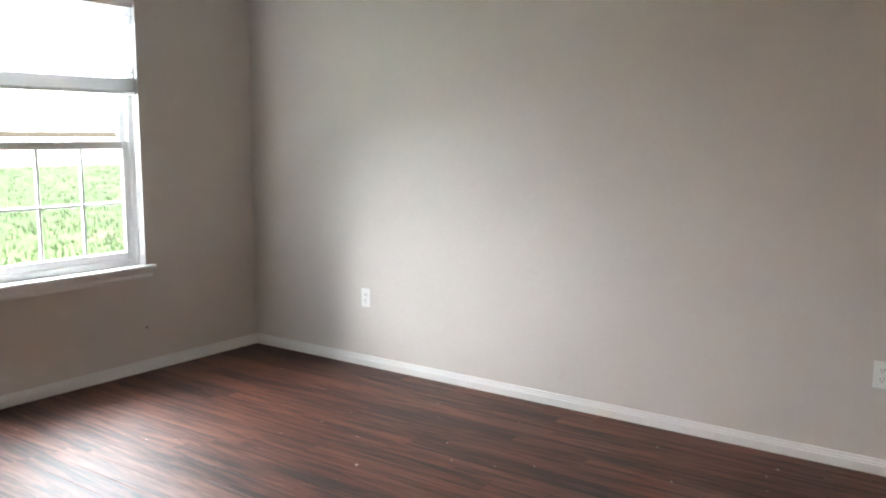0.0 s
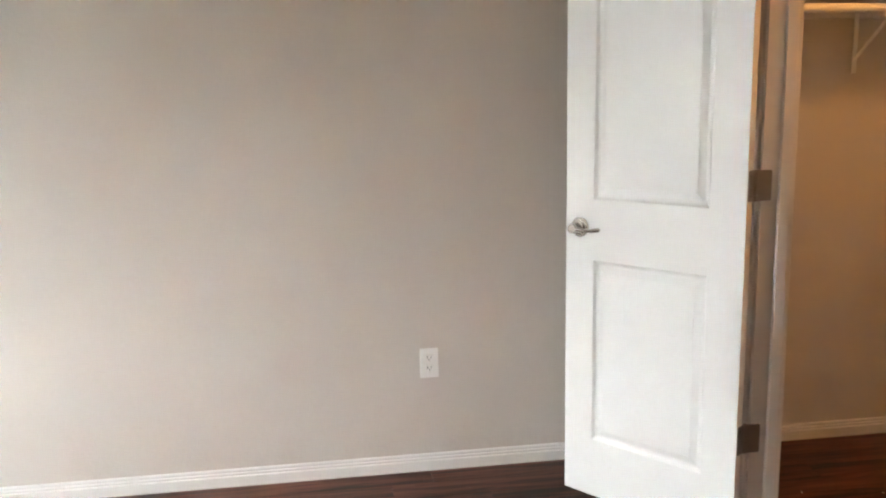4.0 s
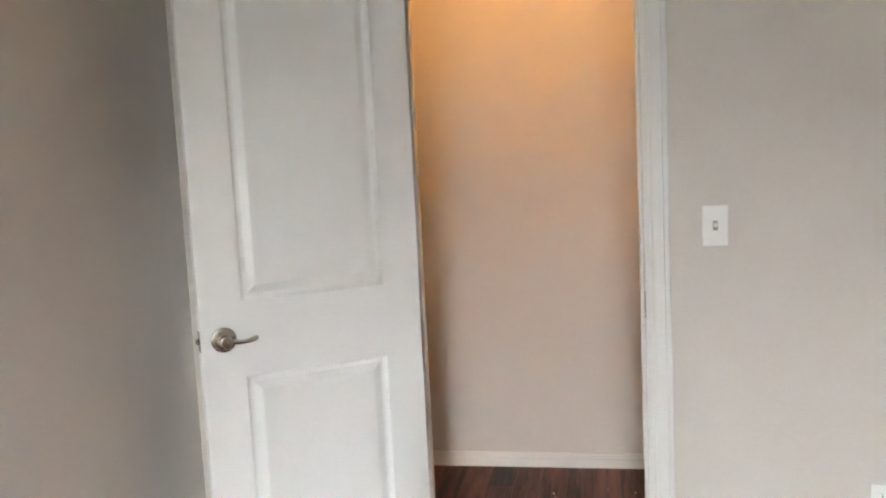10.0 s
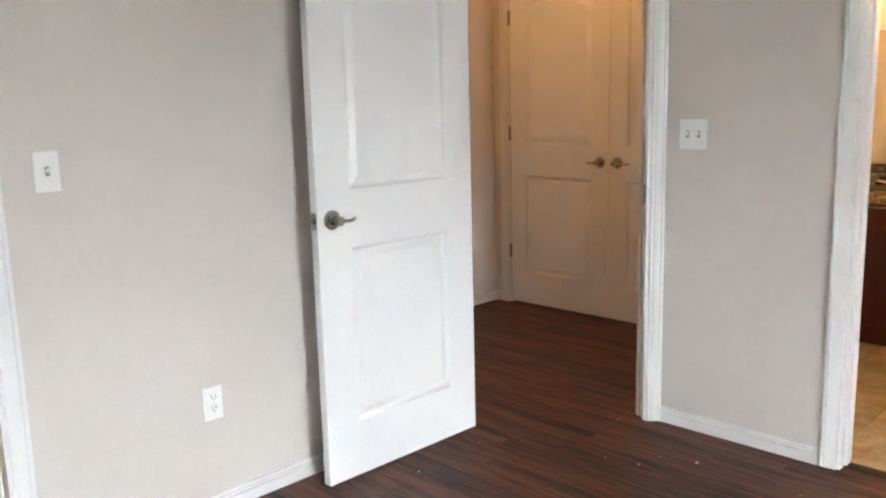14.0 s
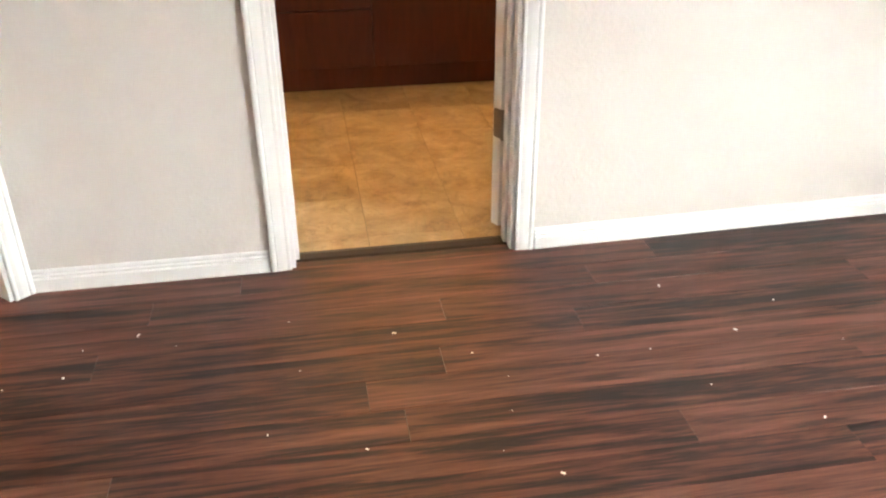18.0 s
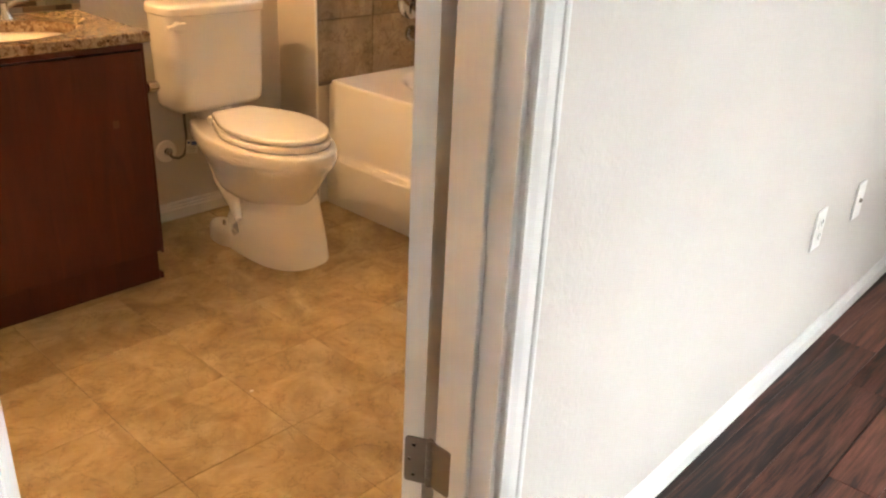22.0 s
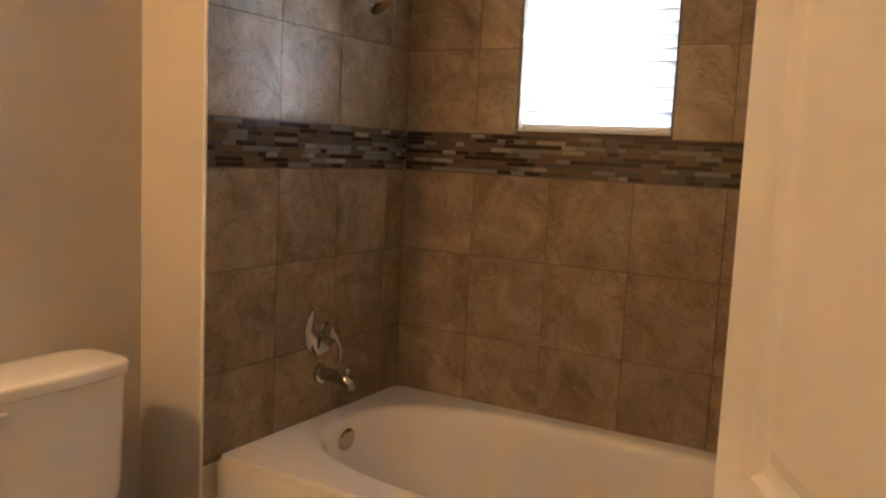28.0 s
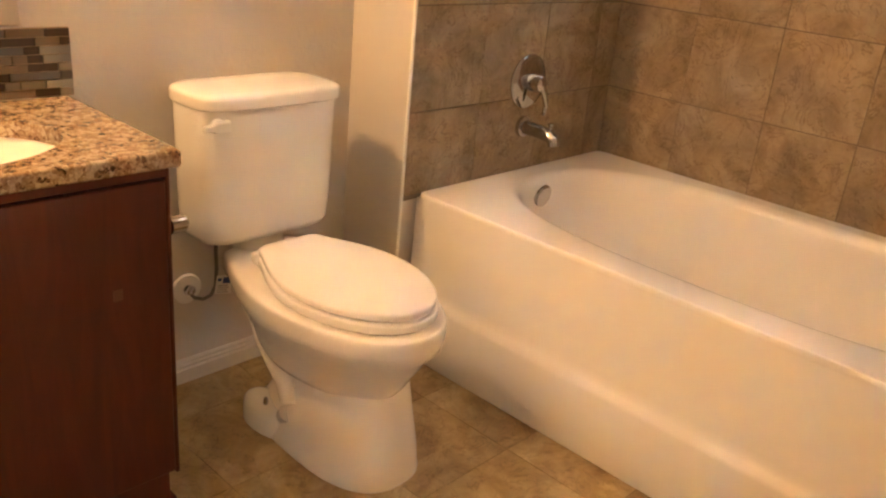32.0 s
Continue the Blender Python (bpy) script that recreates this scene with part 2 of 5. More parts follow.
def granite():
    m = mat("speckled_granite", (0.4, 0.3, 0.2), 0.12)
    n, l, b = nodes(m)
    v = coords(m)
    warp = n.new("ShaderNodeVectorMath"); warp.operation = "MULTIPLY_ADD"; warp.inputs[1].default_value = (0.014,) * 3
    nt = n.new("ShaderNodeTexNoise"); nt.inputs["Scale"].default_value = 85; nt.inputs["Detail"].default_value = 3
    l.new(v, nt.inputs["Vector"]); l.new(nt.outputs["Color"], warp.inputs[0]); l.new(v, warp.inputs[2])
    def grains(scale):
        vo = n.new("ShaderNodeTexVoronoi"); vo.inputs["Scale"].default_value = scale
        l.new(warp.outputs[0], vo.inputs["Vector"])
        sp = n.new("ShaderNodeSeparateColor"); l.new(vo.outputs["Color"], sp.inputs[0])
        return sp.outputs[0]
    mx = n.new("ShaderNodeMath"); mx.operation = "MULTIPLY_ADD"; mx.inputs[1].default_value = 0.55
    l.new(grains(230), mx.inputs[0]); l.new(grains(110), mx.inputs[2])
    ma = n.new("ShaderNodeMath"); ma.operation = "MULTIPLY_ADD"; ma.inputs[1].default_value = 0.9
    l.new(noise_tex(m, v, 26, 4, 0.6), ma.inputs[0]); l.new(mx.outputs[0], ma.inputs[2])
    l.new(ramp(m, ma.outputs[0], [(0.52, (0.050, 0.030, 0.019)), (0.70, (0.15, 0.085, 0.045)), (1.02, (0.26, 0.172, 0.098)), (1.30, (0.31, 0.225, 0.140)), (1.62, (0.42, 0.335, 0.235))]), b.inputs["Base Color"])
    return m


M_GRANITE = granite()


def cherry():
    m = mat("cherry_stained_wood", (0.1, 0.03, 0.015), 0.42, 0.0, 0.35)
    v = coords(m, (16, 16, 1.8))
    f = noise_tex(m, v, 1.6, 8, 0.65, 1.2)
    m.node_tree.links.new(ramp(m, f, [(0.3, (0.060, 0.0105, 0.0042)), (0.7, (0.094, 0.0190, 0.0072))]), nodes(m)[2].inputs["Base Color"])
    bump(m, f, 0.08, 0.002)
    return m


M_CHERRY = cherry()
M_MIRROR = mat("mirror_silver", (0.9, 0.9, 0.9), 0.02, 1.0)


def glass_mat():
    m = bpy.data.materials.new("window_glass")
    m.use_nodes = True
    b = m.node_tree.nodes["Principled BSDF"]
    b.inputs["Transmission Weight"].default_value = 1.0
    b.inputs["Roughness"].default_value = 0.0
    b.inputs["IOR"].default_value = 1.1
    return m


M_GLASS = glass_mat()


def translucent(name, color):
    m = bpy.data.materials.new(name)
    m.use_nodes = True
    n, l, b = nodes(m)
    out = n["Material Output"]
    t = n.new("ShaderNodeBsdfTranslucent"); t.inputs[0].default_value = (*color, 1)
    d = n.new("ShaderNodeBsdfDiffuse"); d.inputs[0].default_value = (*color, 1)
    mx = n.new("ShaderNodeMixShader"); mx.inputs[0].default_value = 0.5
    l.new(d.outputs[0], mx.inputs[1]); l.new(t.outputs[0], mx.inputs[2]); l.new(mx.outputs[0], out.inputs[0])
    return m


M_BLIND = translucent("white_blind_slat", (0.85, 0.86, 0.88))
# the blind's white toned down so less daylight comes through the closed slats
M_BLIND2 = translucent("dimmed_white_slat", (0.64, 0.65, 0.67))


def mosaic_material():
    m = mat("glass_and_stone_mosaic", (0.2, 0.15, 0.1), 0.15)
    n, l, b = nodes(m)
    geo = n.new("ShaderNodeNewGeometry")
    info = n.new("ShaderNodeObjectInfo")
    sm = n.new("ShaderNodeMath"); sm.operation = "ADD"
    l.new(info.outputs["Random"], sm.inputs[0]); l.new(geo.outputs["Random Per Island"], sm.inputs[1])
    fr = n.new("ShaderNodeMath"); fr.operation = "FRACT"; l.new(sm.outputs[0], fr.inputs[0])
    col = ramp(m, fr.outputs[0], [(0.0, (0.055, 0.038, 0.028)), (0.25, (0.10, 0.090, 0.080)), (0.45, (0.145, 0.108, 0.074)), (0.70, (0.20, 0.185, 0.165)), (0.93, (0.31, 0.27, 0.22))])
    n[col.node.name].color_ramp.interpolation = "CONSTANT"
    l.new(col, b.inputs["Base Color"])
    return m


M_MOSAIC = mosaic_material()


def grass_mat():
    m = mat("field_grass", (0.06, 0.1, 0.03), 0.9)
    n, l, b = nodes(m)
    v = coords(m)
    f = noise_tex(m, v, 0.45, 10, 0.72)
    col = ramp(m, f, [(0.34, (0.050, 0.090, 0.024)), (0.48, (0.075, 0.125, 0.036)), (0.58, (0.090, 0.132, 0.048)), (0.70, (0.15, 0.150, 0.085))])
    sep = n.new("ShaderNodeSeparateXYZ"); l.new(v, sep.inputs[0])
    # far ground is coloured pale to stand for the overexposed distance
    far = n.new("ShaderNodeMapRange"); far.inputs["From Min"].default_value = 44; far.inputs["From Max"].default_value = 52
    l.new(sep.outputs[0], far.inputs["Value"])
    mix = n.new("ShaderNodeMix"); mix.data_type = "RGBA"
    mix.inputs["B"].default_value = (0.55, 0.52, 0.45, 1)
    l.new(far.outputs[0], mix.inputs["Factor"]); l.new(col, mix.inputs["A"]); l.new(mix.outputs["Result"], b.inputs["Base Color"])
    return m


M_GRASS = grass_mat()


def blade_mat():
    m = mat("grass_blade", (0.06, 0.12, 0.03), 0.7)
    n, l, b = nodes(m)
    geo = n.new("ShaderNodeNewGeometry")
    l.new(ramp(m, geo.outputs["Random Per Island"], [(0.0, (0.060, 0.105, 0.028)), (0.45, (0.078, 0.128, 0.038)), (0.8, (0.098, 0.140, 0.050)), (1.0, (0.13, 0.145, 0.070))]), b.inputs["Base Color"])
    return m


M_BLADE = blade_mat()


# ---- mesh helpers ----
def finish(name, bm, material, parent=None, smooth=False):
    bmesh.ops.recalc_face_normals(bm, faces=bm.faces)
    me = bpy.data.meshes.new(name)
    bm.to_mesh(me)
    bm.free()
    if smooth:
        for p in me.polygons: p.use_smooth = True
        me.set_sharp_from_angle(angle=radians(38))
    if material: me.materials.append(material)
    ob = new(name, me)
    if parent is not None: ob.parent = parent
    return ob


def part(name, bm, material, parent, label="", smooth=False):
    ob = finish(name, bm, material, parent, smooth)
    if label: ob["label"] = label
    return ob


def boxes(*lims, bevel=0.0, seg=2):
    """A bmesh of boxes (x0, x1, y0, y1, z0, z1)."""
    bm = bmesh.new()
    for x0, x1, y0, y1, z0, z1 in lims:
        vs = [bm.verts.new((x, y, z)) for x in (x0, x1) for y in (y0, y1) for z in (z0, z1)]
        for f in ((0, 1, 3, 2), (4, 6, 7, 5), (0, 4, 5, 1), (2, 3, 7, 6), (0, 2, 6, 4), (1, 5, 7, 3)):
            bm.faces.new([vs[i] for i in f])
    bmesh.ops.recalc_face_normals(bm, faces=bm.faces)
    if bevel: bmesh.ops.bevel(bm, geom=bm.edges[:], offset=bevel, segments=seg, affect="EDGES", profile=0.5)
    return bm


def loft(rings, cap0=True, cap1=True, closed=True):
    """A bmesh through rings of equal numbers of points."""
    bm = bmesh.new()
    vs = [[bm.verts.new(p) for p in r] for r in rings]
    n = len(rings[0])
    for a, b in zip(vs, vs[1:]):
        for i in range(n if closed else n - 1):
            j = (i + 1) % n
            bm.faces.new((a[i], a[j], b[j], b[i]))
    if cap0: bm.faces.new(vs[0][::-1])
    if cap1: bm.faces.new(vs[-1])
    bmesh.ops.recalc_face_normals(bm, faces=bm.faces)
    return bm


def turned(profile, m=None, n=24):
    """A solid of revolution round z through (radius, z) pairs, moved by m."""
    rings = [[(max(r, 1e-4) * math.cos(2 * math.pi * i / n), max(r, 1e-4) * math.sin(2 * math.pi * i / n), z) for i in range(n)] for r, z in profile]
    bm = loft(rings)
    if m is not None: bmesh.ops.transform(bm, matrix=m, verts=bm.verts)
    return bm


def tube(path, radii, n=14, flat=1.0):
    """A round bar along path; radii per point; flat scales its height."""
    rings = []
    path = [Vector(p) for p in path]
    for i, p in enumerate(path):
        d = (path[min(i + 1, len(path) - 1)] - path[max(i - 1, 0)]).normalized()
        side = d.cross(Vector((0, 0, 1)))
        side = side.normalized() if side.length > 1e-3 else Vector((1, 0, 0))
        up = side.cross(d).normalized()
        r = radii[i] if isinstance(radii, (list, tuple)) else radii
        rings.append([p + side * r * math.cos(2 * math.pi * k / n) + up * r * flat * math.sin(2 * math.pi * k / n) for k in range(n)])
    return loft(rings)


def merge(*bms):
    out = bmesh.new()
    for b in bms:
        me = bpy.data.meshes.new("tmp")
        b.to_mesh(me)
        out.from_mesh(me)
        b.free()
        bpy.data.meshes.remove(me)
    return out


def wall(name, p0, p1, thick, z0, z1, holes=(), material=None, label="greige painted drywall wall with orange-peel texture"):
    """A wall from p0 to p1 whose face lies on that line and whose body lies to its left by thick; holes (s0, s1, z0, z1)."""
    p0, p1 = Vector(p0).to_3d(), Vector(p1).to_3d()
    d = (p1 - p0); length = d.length; d.normalize()
    nrm = Vector((-d.y, d.x, 0)) * thick
    ss = sorted({0.0, length, *[h[0] for h in holes], *[h[1] for h in holes]})
    zs = sorted({z0, z1, *[h[2] for h in holes if h[2] > z0], *[h[3] for h in holes if h[3] < z1]})
    solid = lambda i, k: 0 <= i < len(ss) - 1 and 0 <= k < len(zs) - 1 and not any(h[0] < (ss[i] + ss[i + 1]) / 2 < h[1] and h[2] < (zs[k] + zs[k + 1]) / 2 < h[3] for h in holes)
    bm = bmesh.new()
    cache = {}
    def v(i, k, o):
        if (i, k, o) not in cache: cache[(i, k, o)] = bm.verts.new(p0 + d * ss[i] + Vector((0, 0, zs[k])) + nrm * o)
        return cache[(i, k, o)]
    for i in range(len(ss) - 1):
        for k in range(len(zs) - 1):
            if not solid(i, k): continue
            bm.faces.new((v(i, k, 0), v(i + 1, k, 0), v(i + 1, k + 1, 0), v(i, k + 1, 0)))
            bm.faces.new((v(i, k, 1), v(i, k + 1, 1), v(i + 1, k + 1, 1), v(i + 1, k, 1)))
            for (a, b, ni, nk) in (((i, k), (i, k + 1), i - 1, k), ((i + 1, k), (i + 1, k + 1), i + 1, k), ((i, k), (i + 1, k), i, k - 1), ((i, k + 1), (i + 1, k + 1), i, k + 1)):
                if not solid(ni, nk): bm.faces.new((v(*a, 0), v(*b, 0), v(*b, 1), v(*a, 1)))
    ob = finish(name, bm, material or M_WALL)
    return tagged(ob, label, "wall", kind="structure")


BASE_PROFILE = [(0, 0), (0.015, 0), (0.015, 0.038), (0.009, 0.042), (0.012, 0.049), (0.007, 0.053), (0.008, 0.060), (0.004, 0.065), (0.0, 0.065)]


def strip(profile, p0, p1, side, up=Vector((0, 0, 1)), m0=0.0, m1=0.0):
    """Extrude profile (out, along up) from p0 to p1; side is the outward direction; m0 and m1 mitre the ends."""
    p0, p1, side = Vector(p0).to_3d(), Vector(p1).to_3d(), Vector(side).to_3d().normalized()
    d = (p1 - p0).normalized()
    return loft([[p0 + side * o + up * h + d * m0 * o for o, h in profile], [p1 + side * o + up * h - d * m1 * o for o, h in profile]])


CASE_PROFILE = [(0, 0), (0.0, 0.057), (0.009, 0.057), (0.0120, 0.0545), (0.0125, 0.049), (0.0100, 0.0465), (0.0130, 0.034), (0.0140, 0.0175), (0.0110, 0.0150), (0.0145, 0.0125), (0.0160, 0.0085), (0.0155, 0.0030), (0.013, 0.0)]

# ---- structure ----
ground = finish("ground", boxes((-400, 900, -700, 700, -0.5, -0.35)), M_GRASS)
tagged(ground, "green grass field painted pale in the distance for the glare there", "ground", kind="structure")

XA = WB + 0.052
ASKEW = math.degrees(math.atan2(WFE - WF, XP - XA))


def face(x):
    """The bedroom face of the askew wall at x."""
    return WF + (WFE - WF) * (x - XA) / (XP - XA)


def grass_field():
    """Blades of the field beyond the window, in tufts."""
    rng = random.Random(21)
    verts, faces = [], []
    for i in range(5200):
        x = 8 + 36 * rng.random() ** 1.6
        y = rng.uniform(-0.85, -0.25) * (x + 1)
        tall = rng.choice((0.04, 0.06, 0.08, 0.12)) * rng.uniform(0.7, 1.3)
        for b in range(4):
            a = rng.uniform(0, 2 * math.pi)
            bx, by = x + rng.uniform(-0.07, 0.07), y + rng.uniform(-0.07, 0.07)
            w = rng.uniform(0.006, 0.014)
            lean = rng.uniform(-0.5, 0.5) * tall
            k = len(verts)
            verts += [(bx - w * math.sin(a), by + w * math.cos(a), -0.352), (bx + w * math.sin(a), by - w * math.cos(a), -0.352), (bx + lean * math.cos(a), by + lean * math.sin(a), -0.352 + tall)]
            faces.append((k, k + 1, k + 2))
    me = bpy.data.meshes.new("grass")
    me.from_pydata(verts, [], faces)
    me.materials.append(M_BLADE)
    tagged(new("grass", me), "uneven tufts of green and dry grass in the field", "grass", kind="stuff")


grass_field()
for n, p0, p1, th, holes in (
        ("wall_long", (XW, YA), (XCB - TH, YA), TH, ()),
        ("wall_window", (XW, -0.13), (XW, YA - TH), TH, ((-0.13 - WY1, -0.13 - WY0, WZ0, WZ1),)),
        ("wall_closet", (XC, YA), (XC, DG0.y), TH, ((CO0 - YA, CO1 - YA, -0.01, DH + 0.03),)),
        ("wall_bath", (DG1.x + WF, WF), (XA, WF), TB - WF, ((WB0 - DG1.x - WF, WB - DG1.x - WF, -0.01, DH + 0.03),)),
        ("wall_entrance", DG0, DG1, TH, ((DS0, DS1, -0.01, DH + 0.03),)),
        ("wall_closet_back", (XCB, YA), (XCB, YCS), TH, ()),
        ("wall_closet_side", (XCB - TH, YCS), (XC - TH, YCS), TH, ()),
        ("wall_hall_doors", (XHL - TH, YD), (XBL - TH, YD), TH, ((XD - XHL + TH, XD + 2 * WD - XHL + TH, -0.01, DH + 0.03),)),
        ("wall_hall_left", (XHL, -1.0), (XHL, YT), TH, ()),
        ("wall_hall_end", (XC - TH, -1.0), (XHL - TH, -1.0), TH, ()),
        ("wall_hall_side", (XC - TH - 0.002, -1.0), (XC - TH - 0.002, DG0.y + 0.06), 0.12, ()),
        ("wall_bath_left", (XBL, TB), (XBL, YD), TH, ()),
        ("wall_bath_jog", (XBJ, YBJ), (XBL, YBJ), -TH + 0.004, ()),
        ("wall_vanity_side", (XBJ, YBJ), (XBJ, YT), TH, ()),
        ("wall_toilet", (XHL - TH, YT), (XT1 + TH, YT), TH, ()),
        ("wall_tub", (XT1 + 0.006, YT), (XT1 + 0.006, TB), TH + 0.06, ((YT - BY1, YT - BY0, BZ0, BZ1),)),
):
    wall(n, p0, p1, th, 0, HC, holes)
foot = [(XA, WF), (XP, WFE), (XP, TB), (XA, TB)]
tagged(finish("wall_bath_right", loft([[(x, y, z) for x, y in foot] for z in (0, HC)]), M_WALL), "greige painted drywall wall with orange-peel texture", "wall", kind="structure")
tagged(finish("wall_pier", boxes((XP, XW + TH, -0.13, TH, 0, HC)), M_WALL), "greige painted drywall pier in the corner", "wall", kind="structure")
tagged(finish("wall_tub_end", boxes((XR, XT1 + 0.006, TB + 0.001, YE, 0, HC)), M_WALL), "furred-out painted wall at the foot of the tub", "wall", kind="structure")
tagged(finish("wall_plumbing", boxes((XR, XT1 + 0.006, YP + 0.006, YT, 0, HC)), M_WALL), "furred-out painted wall at the tub end", "wall", kind="structure")
ceil = finish("ceiling", boxes((XHL - TH, XW + TH, YA - TH, YT + TH, HC, HC + 0.1)), M_CEIL)
tagged(ceil, "white textured flat ceiling", "ceiling", kind="structure")
sub = finish("floor", boxes((XHL - TH, XW + TH, YA - TH, YT + TH, -0.15, -0.006)), M_TRACK)
tagged(sub, "floor of dark reddish-brown wood-look planks and tan tiles", "floor", kind="structure")

base = new("baseboard")
tagged(base, "white moulded baseboard along the walls", "baseboard", kind="structure")


def skirting(p0, p1, side, m0=0.0, m1=0.0):
    part("board", strip(BASE_PROFILE, p0, p1, side, m0=m0, m1=m1), M_TRIM, base)


CW = 0.062
dgv = (DG1 - DG0).normalized()
dgn = Vector((dgv.y, -dgv.x, 0))
skirting((XW, YA), (XC, YA), (0, 1), 1, 1)
skirting((XW, YA), (XW, -0.13), (-1, 0), 1, 1)
skirting((XW, -0.13), (XP, -0.13), (0, -1), 1, -1)
skirting((XP, -0.13), (XP, WFE), (-1, 0), -1, 1)
skirting((XP, WFE), (XA + 0.004, face(XA + 0.004)), (WFE - WF, XA - XP), 1, 0)
skirting((WB0 - CW + 0.006, WF), (DG1.x + WF, WF), (0, -1), 0, 0.4)
skirting((XC, YA), (XC, CO0 - CW), (1, 0), 1, 0)
skirting((XC, CO1 + CW), (XC, DG0.y), (1, 0), 0, 0.4)
skirting(DG0, DG0 + dgv * (DS0 - CW), dgn, 0.4, 0)
skirting((XCB, YA), (XCB, YCS), (1, 0), 1, 1)
skirting((XCB, YA), (XC - TH, YA), (0, 1), 1, 1)
skirting((XCB, YCS), (XC - TH, YCS), (0, -1), 1, 1)
skirting((XHL, -1.0), (XHL, YD), (1, 0), 1, 1)
skirting((XHL, YD), (XD - CW, YD), (0, -1), 1, 0)
skirting((XD + 2 * WD + CW, YD), (XBL - TH, YD), (0, -1), 0, 1)
skirting((XV1, YT), (XR, YT), (0, -1), 0, 1)
skirting((XR, YT), (XR, YP + 0.006), (-1, 0), 1, 0)


skirting((XBL, TB), (WB0 - CW + 0.006, TB), (0, 1), 1, 0)
skirting((WB + CW - 0.006, TB), (XR, TB), (0, 1), 0, 1)
skirting((XR, TB), (XR, YE), (-1, 0), 1, 0)


def plank_floor():
    pw, pl, g = 0.112, 1.22, 0.0014
    rng = random.Random(4)
    rows = int((YD - YA) / pw) + 1
    for r in range(rows):
        y0 = YA + r * pw
        y1 = min(y0 + pw, YD + 0.06)
        yc = (y0 + y1) / 2
        if yc < YCS + 0.06: spans = [(XCB, XW)]
        elif yc < -1.0: spans = [(XC, XW)]
        elif yc < 0.0: spans = [(XHL, XW)]
        else: spans = [(XHL, XBL - TH)]
        if y0 < 0 < y1: spans = [(XHL, DG1.x + 0.02), (DG1.x + 0.02, XW)]
        for a, b in spans:
            if y0 < 0 < y1: y1 = -0.004 if b > 0 else y0 + pw
            x = a - rng.uniform(0.05, pl)
            while x < b:
                x0, x1 = max(x, a), min(x + pl, b)
                x += pl
                if x1 - x0 < 0.02: continue
                finish("plank", boxes((x0 + g / 2, x1 - g / 2, y0 + g / 2, y1 - g / 2, -0.008, 0.0)), M_PLANK, sub)


def tile_floor():
    ts, g = 0.297, 0.0022
    y = 1.010 - 4 * ts
    while y < YT:
        x = 1.365 - 8 * ts
        while x < XT0:
            x0, x1, y0, y1 = max(x, XBJ), min(x + ts, XT0 + 0.012), max(y, 0.05), min(y + ts, YT)
            x += ts
            if x1 - x0 < 0.02 or y1 - y0 < 0.02: continue
            if y0 < TB:
                if x1 < WB0 or x0 > WB: y0 = TB
                else: x0, x1 = (max(x0, WB0), min(x1, WB)) if y1 <= TB + 0.01 else (x0, x1)
            finish("tile", boxes((x0 + g / 2, x1 - g / 2, y0 + g / 2, y1 - g / 2, -0.008, -0.001)), M_FTILE, sub)
        y += ts


part("grout", boxes((XBJ, XT0 + 0.012, TB, YT, -0.0058, -0.0030)), M_FGROUT, sub)
thr = finish("threshold", loft([[(x, -0.004, -0.004), (x, 0.002, 0.005), (x, 0.024, 0.010), (x, 0.046, 0.005), (x, 0.052, -0.004)] for x in (WB0 + 0.018, WB - 0.018)]), M_TRACK)
tagged(thr, "narrow dark metal transition strip in the bathroom doorway", "threshold", kind="structure")


def door_frame(name, m, w, th=TH, h=DH, label="white moulded door casing and jamb", stop=0.5, back=True):
    """Frame in an opening of width w; local x along the wall, y into it, z up."""
    root = new(name)
    root.matrix_world = m
    tagged(root, label, "door frame", kind="structure")
    j = 0.018
    for nm, b in (("jamb", (-0.001, j, -0.001, th + 0.001, 0, h + 0.012)), ("jamb", (w - j, w + 0.001, -0.001, th + 0.001, 0, h + 0.012)), ("head", (j, w - j, -0.001, th + 0.001, h + 0.012 - j, h + 0.03))):
        part(nm, boxes(b), M_TRIM, root)
    s0, s1 = th * stop, th * stop + 0.035
    for b in ((j, j + 0.011, s0, s1, 0, h - j), (w - j - 0.011, w - j, s0, s1, 0, h - j)):
        part("stop", boxes(b, bevel=0.002, seg=1), M_TRIM, root)
    r = 0.006
    for yy, sg in ((0.0, -1), (th, 1)) if back else ((0.0, -1),):
        for x, dx in ((r, -1), (w - r, 1)):
            rings = [[(x + dx * (0.057 - q), yy + sg * o, z) for o, q in CASE_PROFILE] for z in (0, h + 0.02)]
            part("casing", loft(rings), M_TRIM, root)
        rings = [[(xx, yy + sg * o, h + 0.006 + (0.057 - q)) for o, q in CASE_PROFILE] for xx in (r - 0.057, w - r + 0.057)]
        part("casing", loft(rings), M_TRIM, root)
    return root


def panel_loops(x0, x1, z0, z1, arch, side, y0):
    """Rings of a moulded panel from its outer edge inwards."""
    steps = ((0.0, 0.0), (0.003, 0.003), (0.008, 0.0085), (0.013, 0.0105), (0.020, 0.0105), (0.023, 0.0090), (0.040, 0.002), (0.043, 0.0015))
    rings = []
    for inset, depth in steps:
        a, b, c, d = x0 + inset, x1 - inset, z0 + inset, z1 - inset
        y = y0 - side * depth
        ring = [(a, y, c), (b, y, c), (b, y, d)]
        k = 10 if arch else 1
        for i in range(1, k):
            t = i / k
            ring.append((b + (a - b) * t, y, d + arch * 4 * t * (1 - t) * (1 - 2 * inset / (x1 - x0))))
        ring.append((a, y, d))
        rings.append(ring)
    return rings


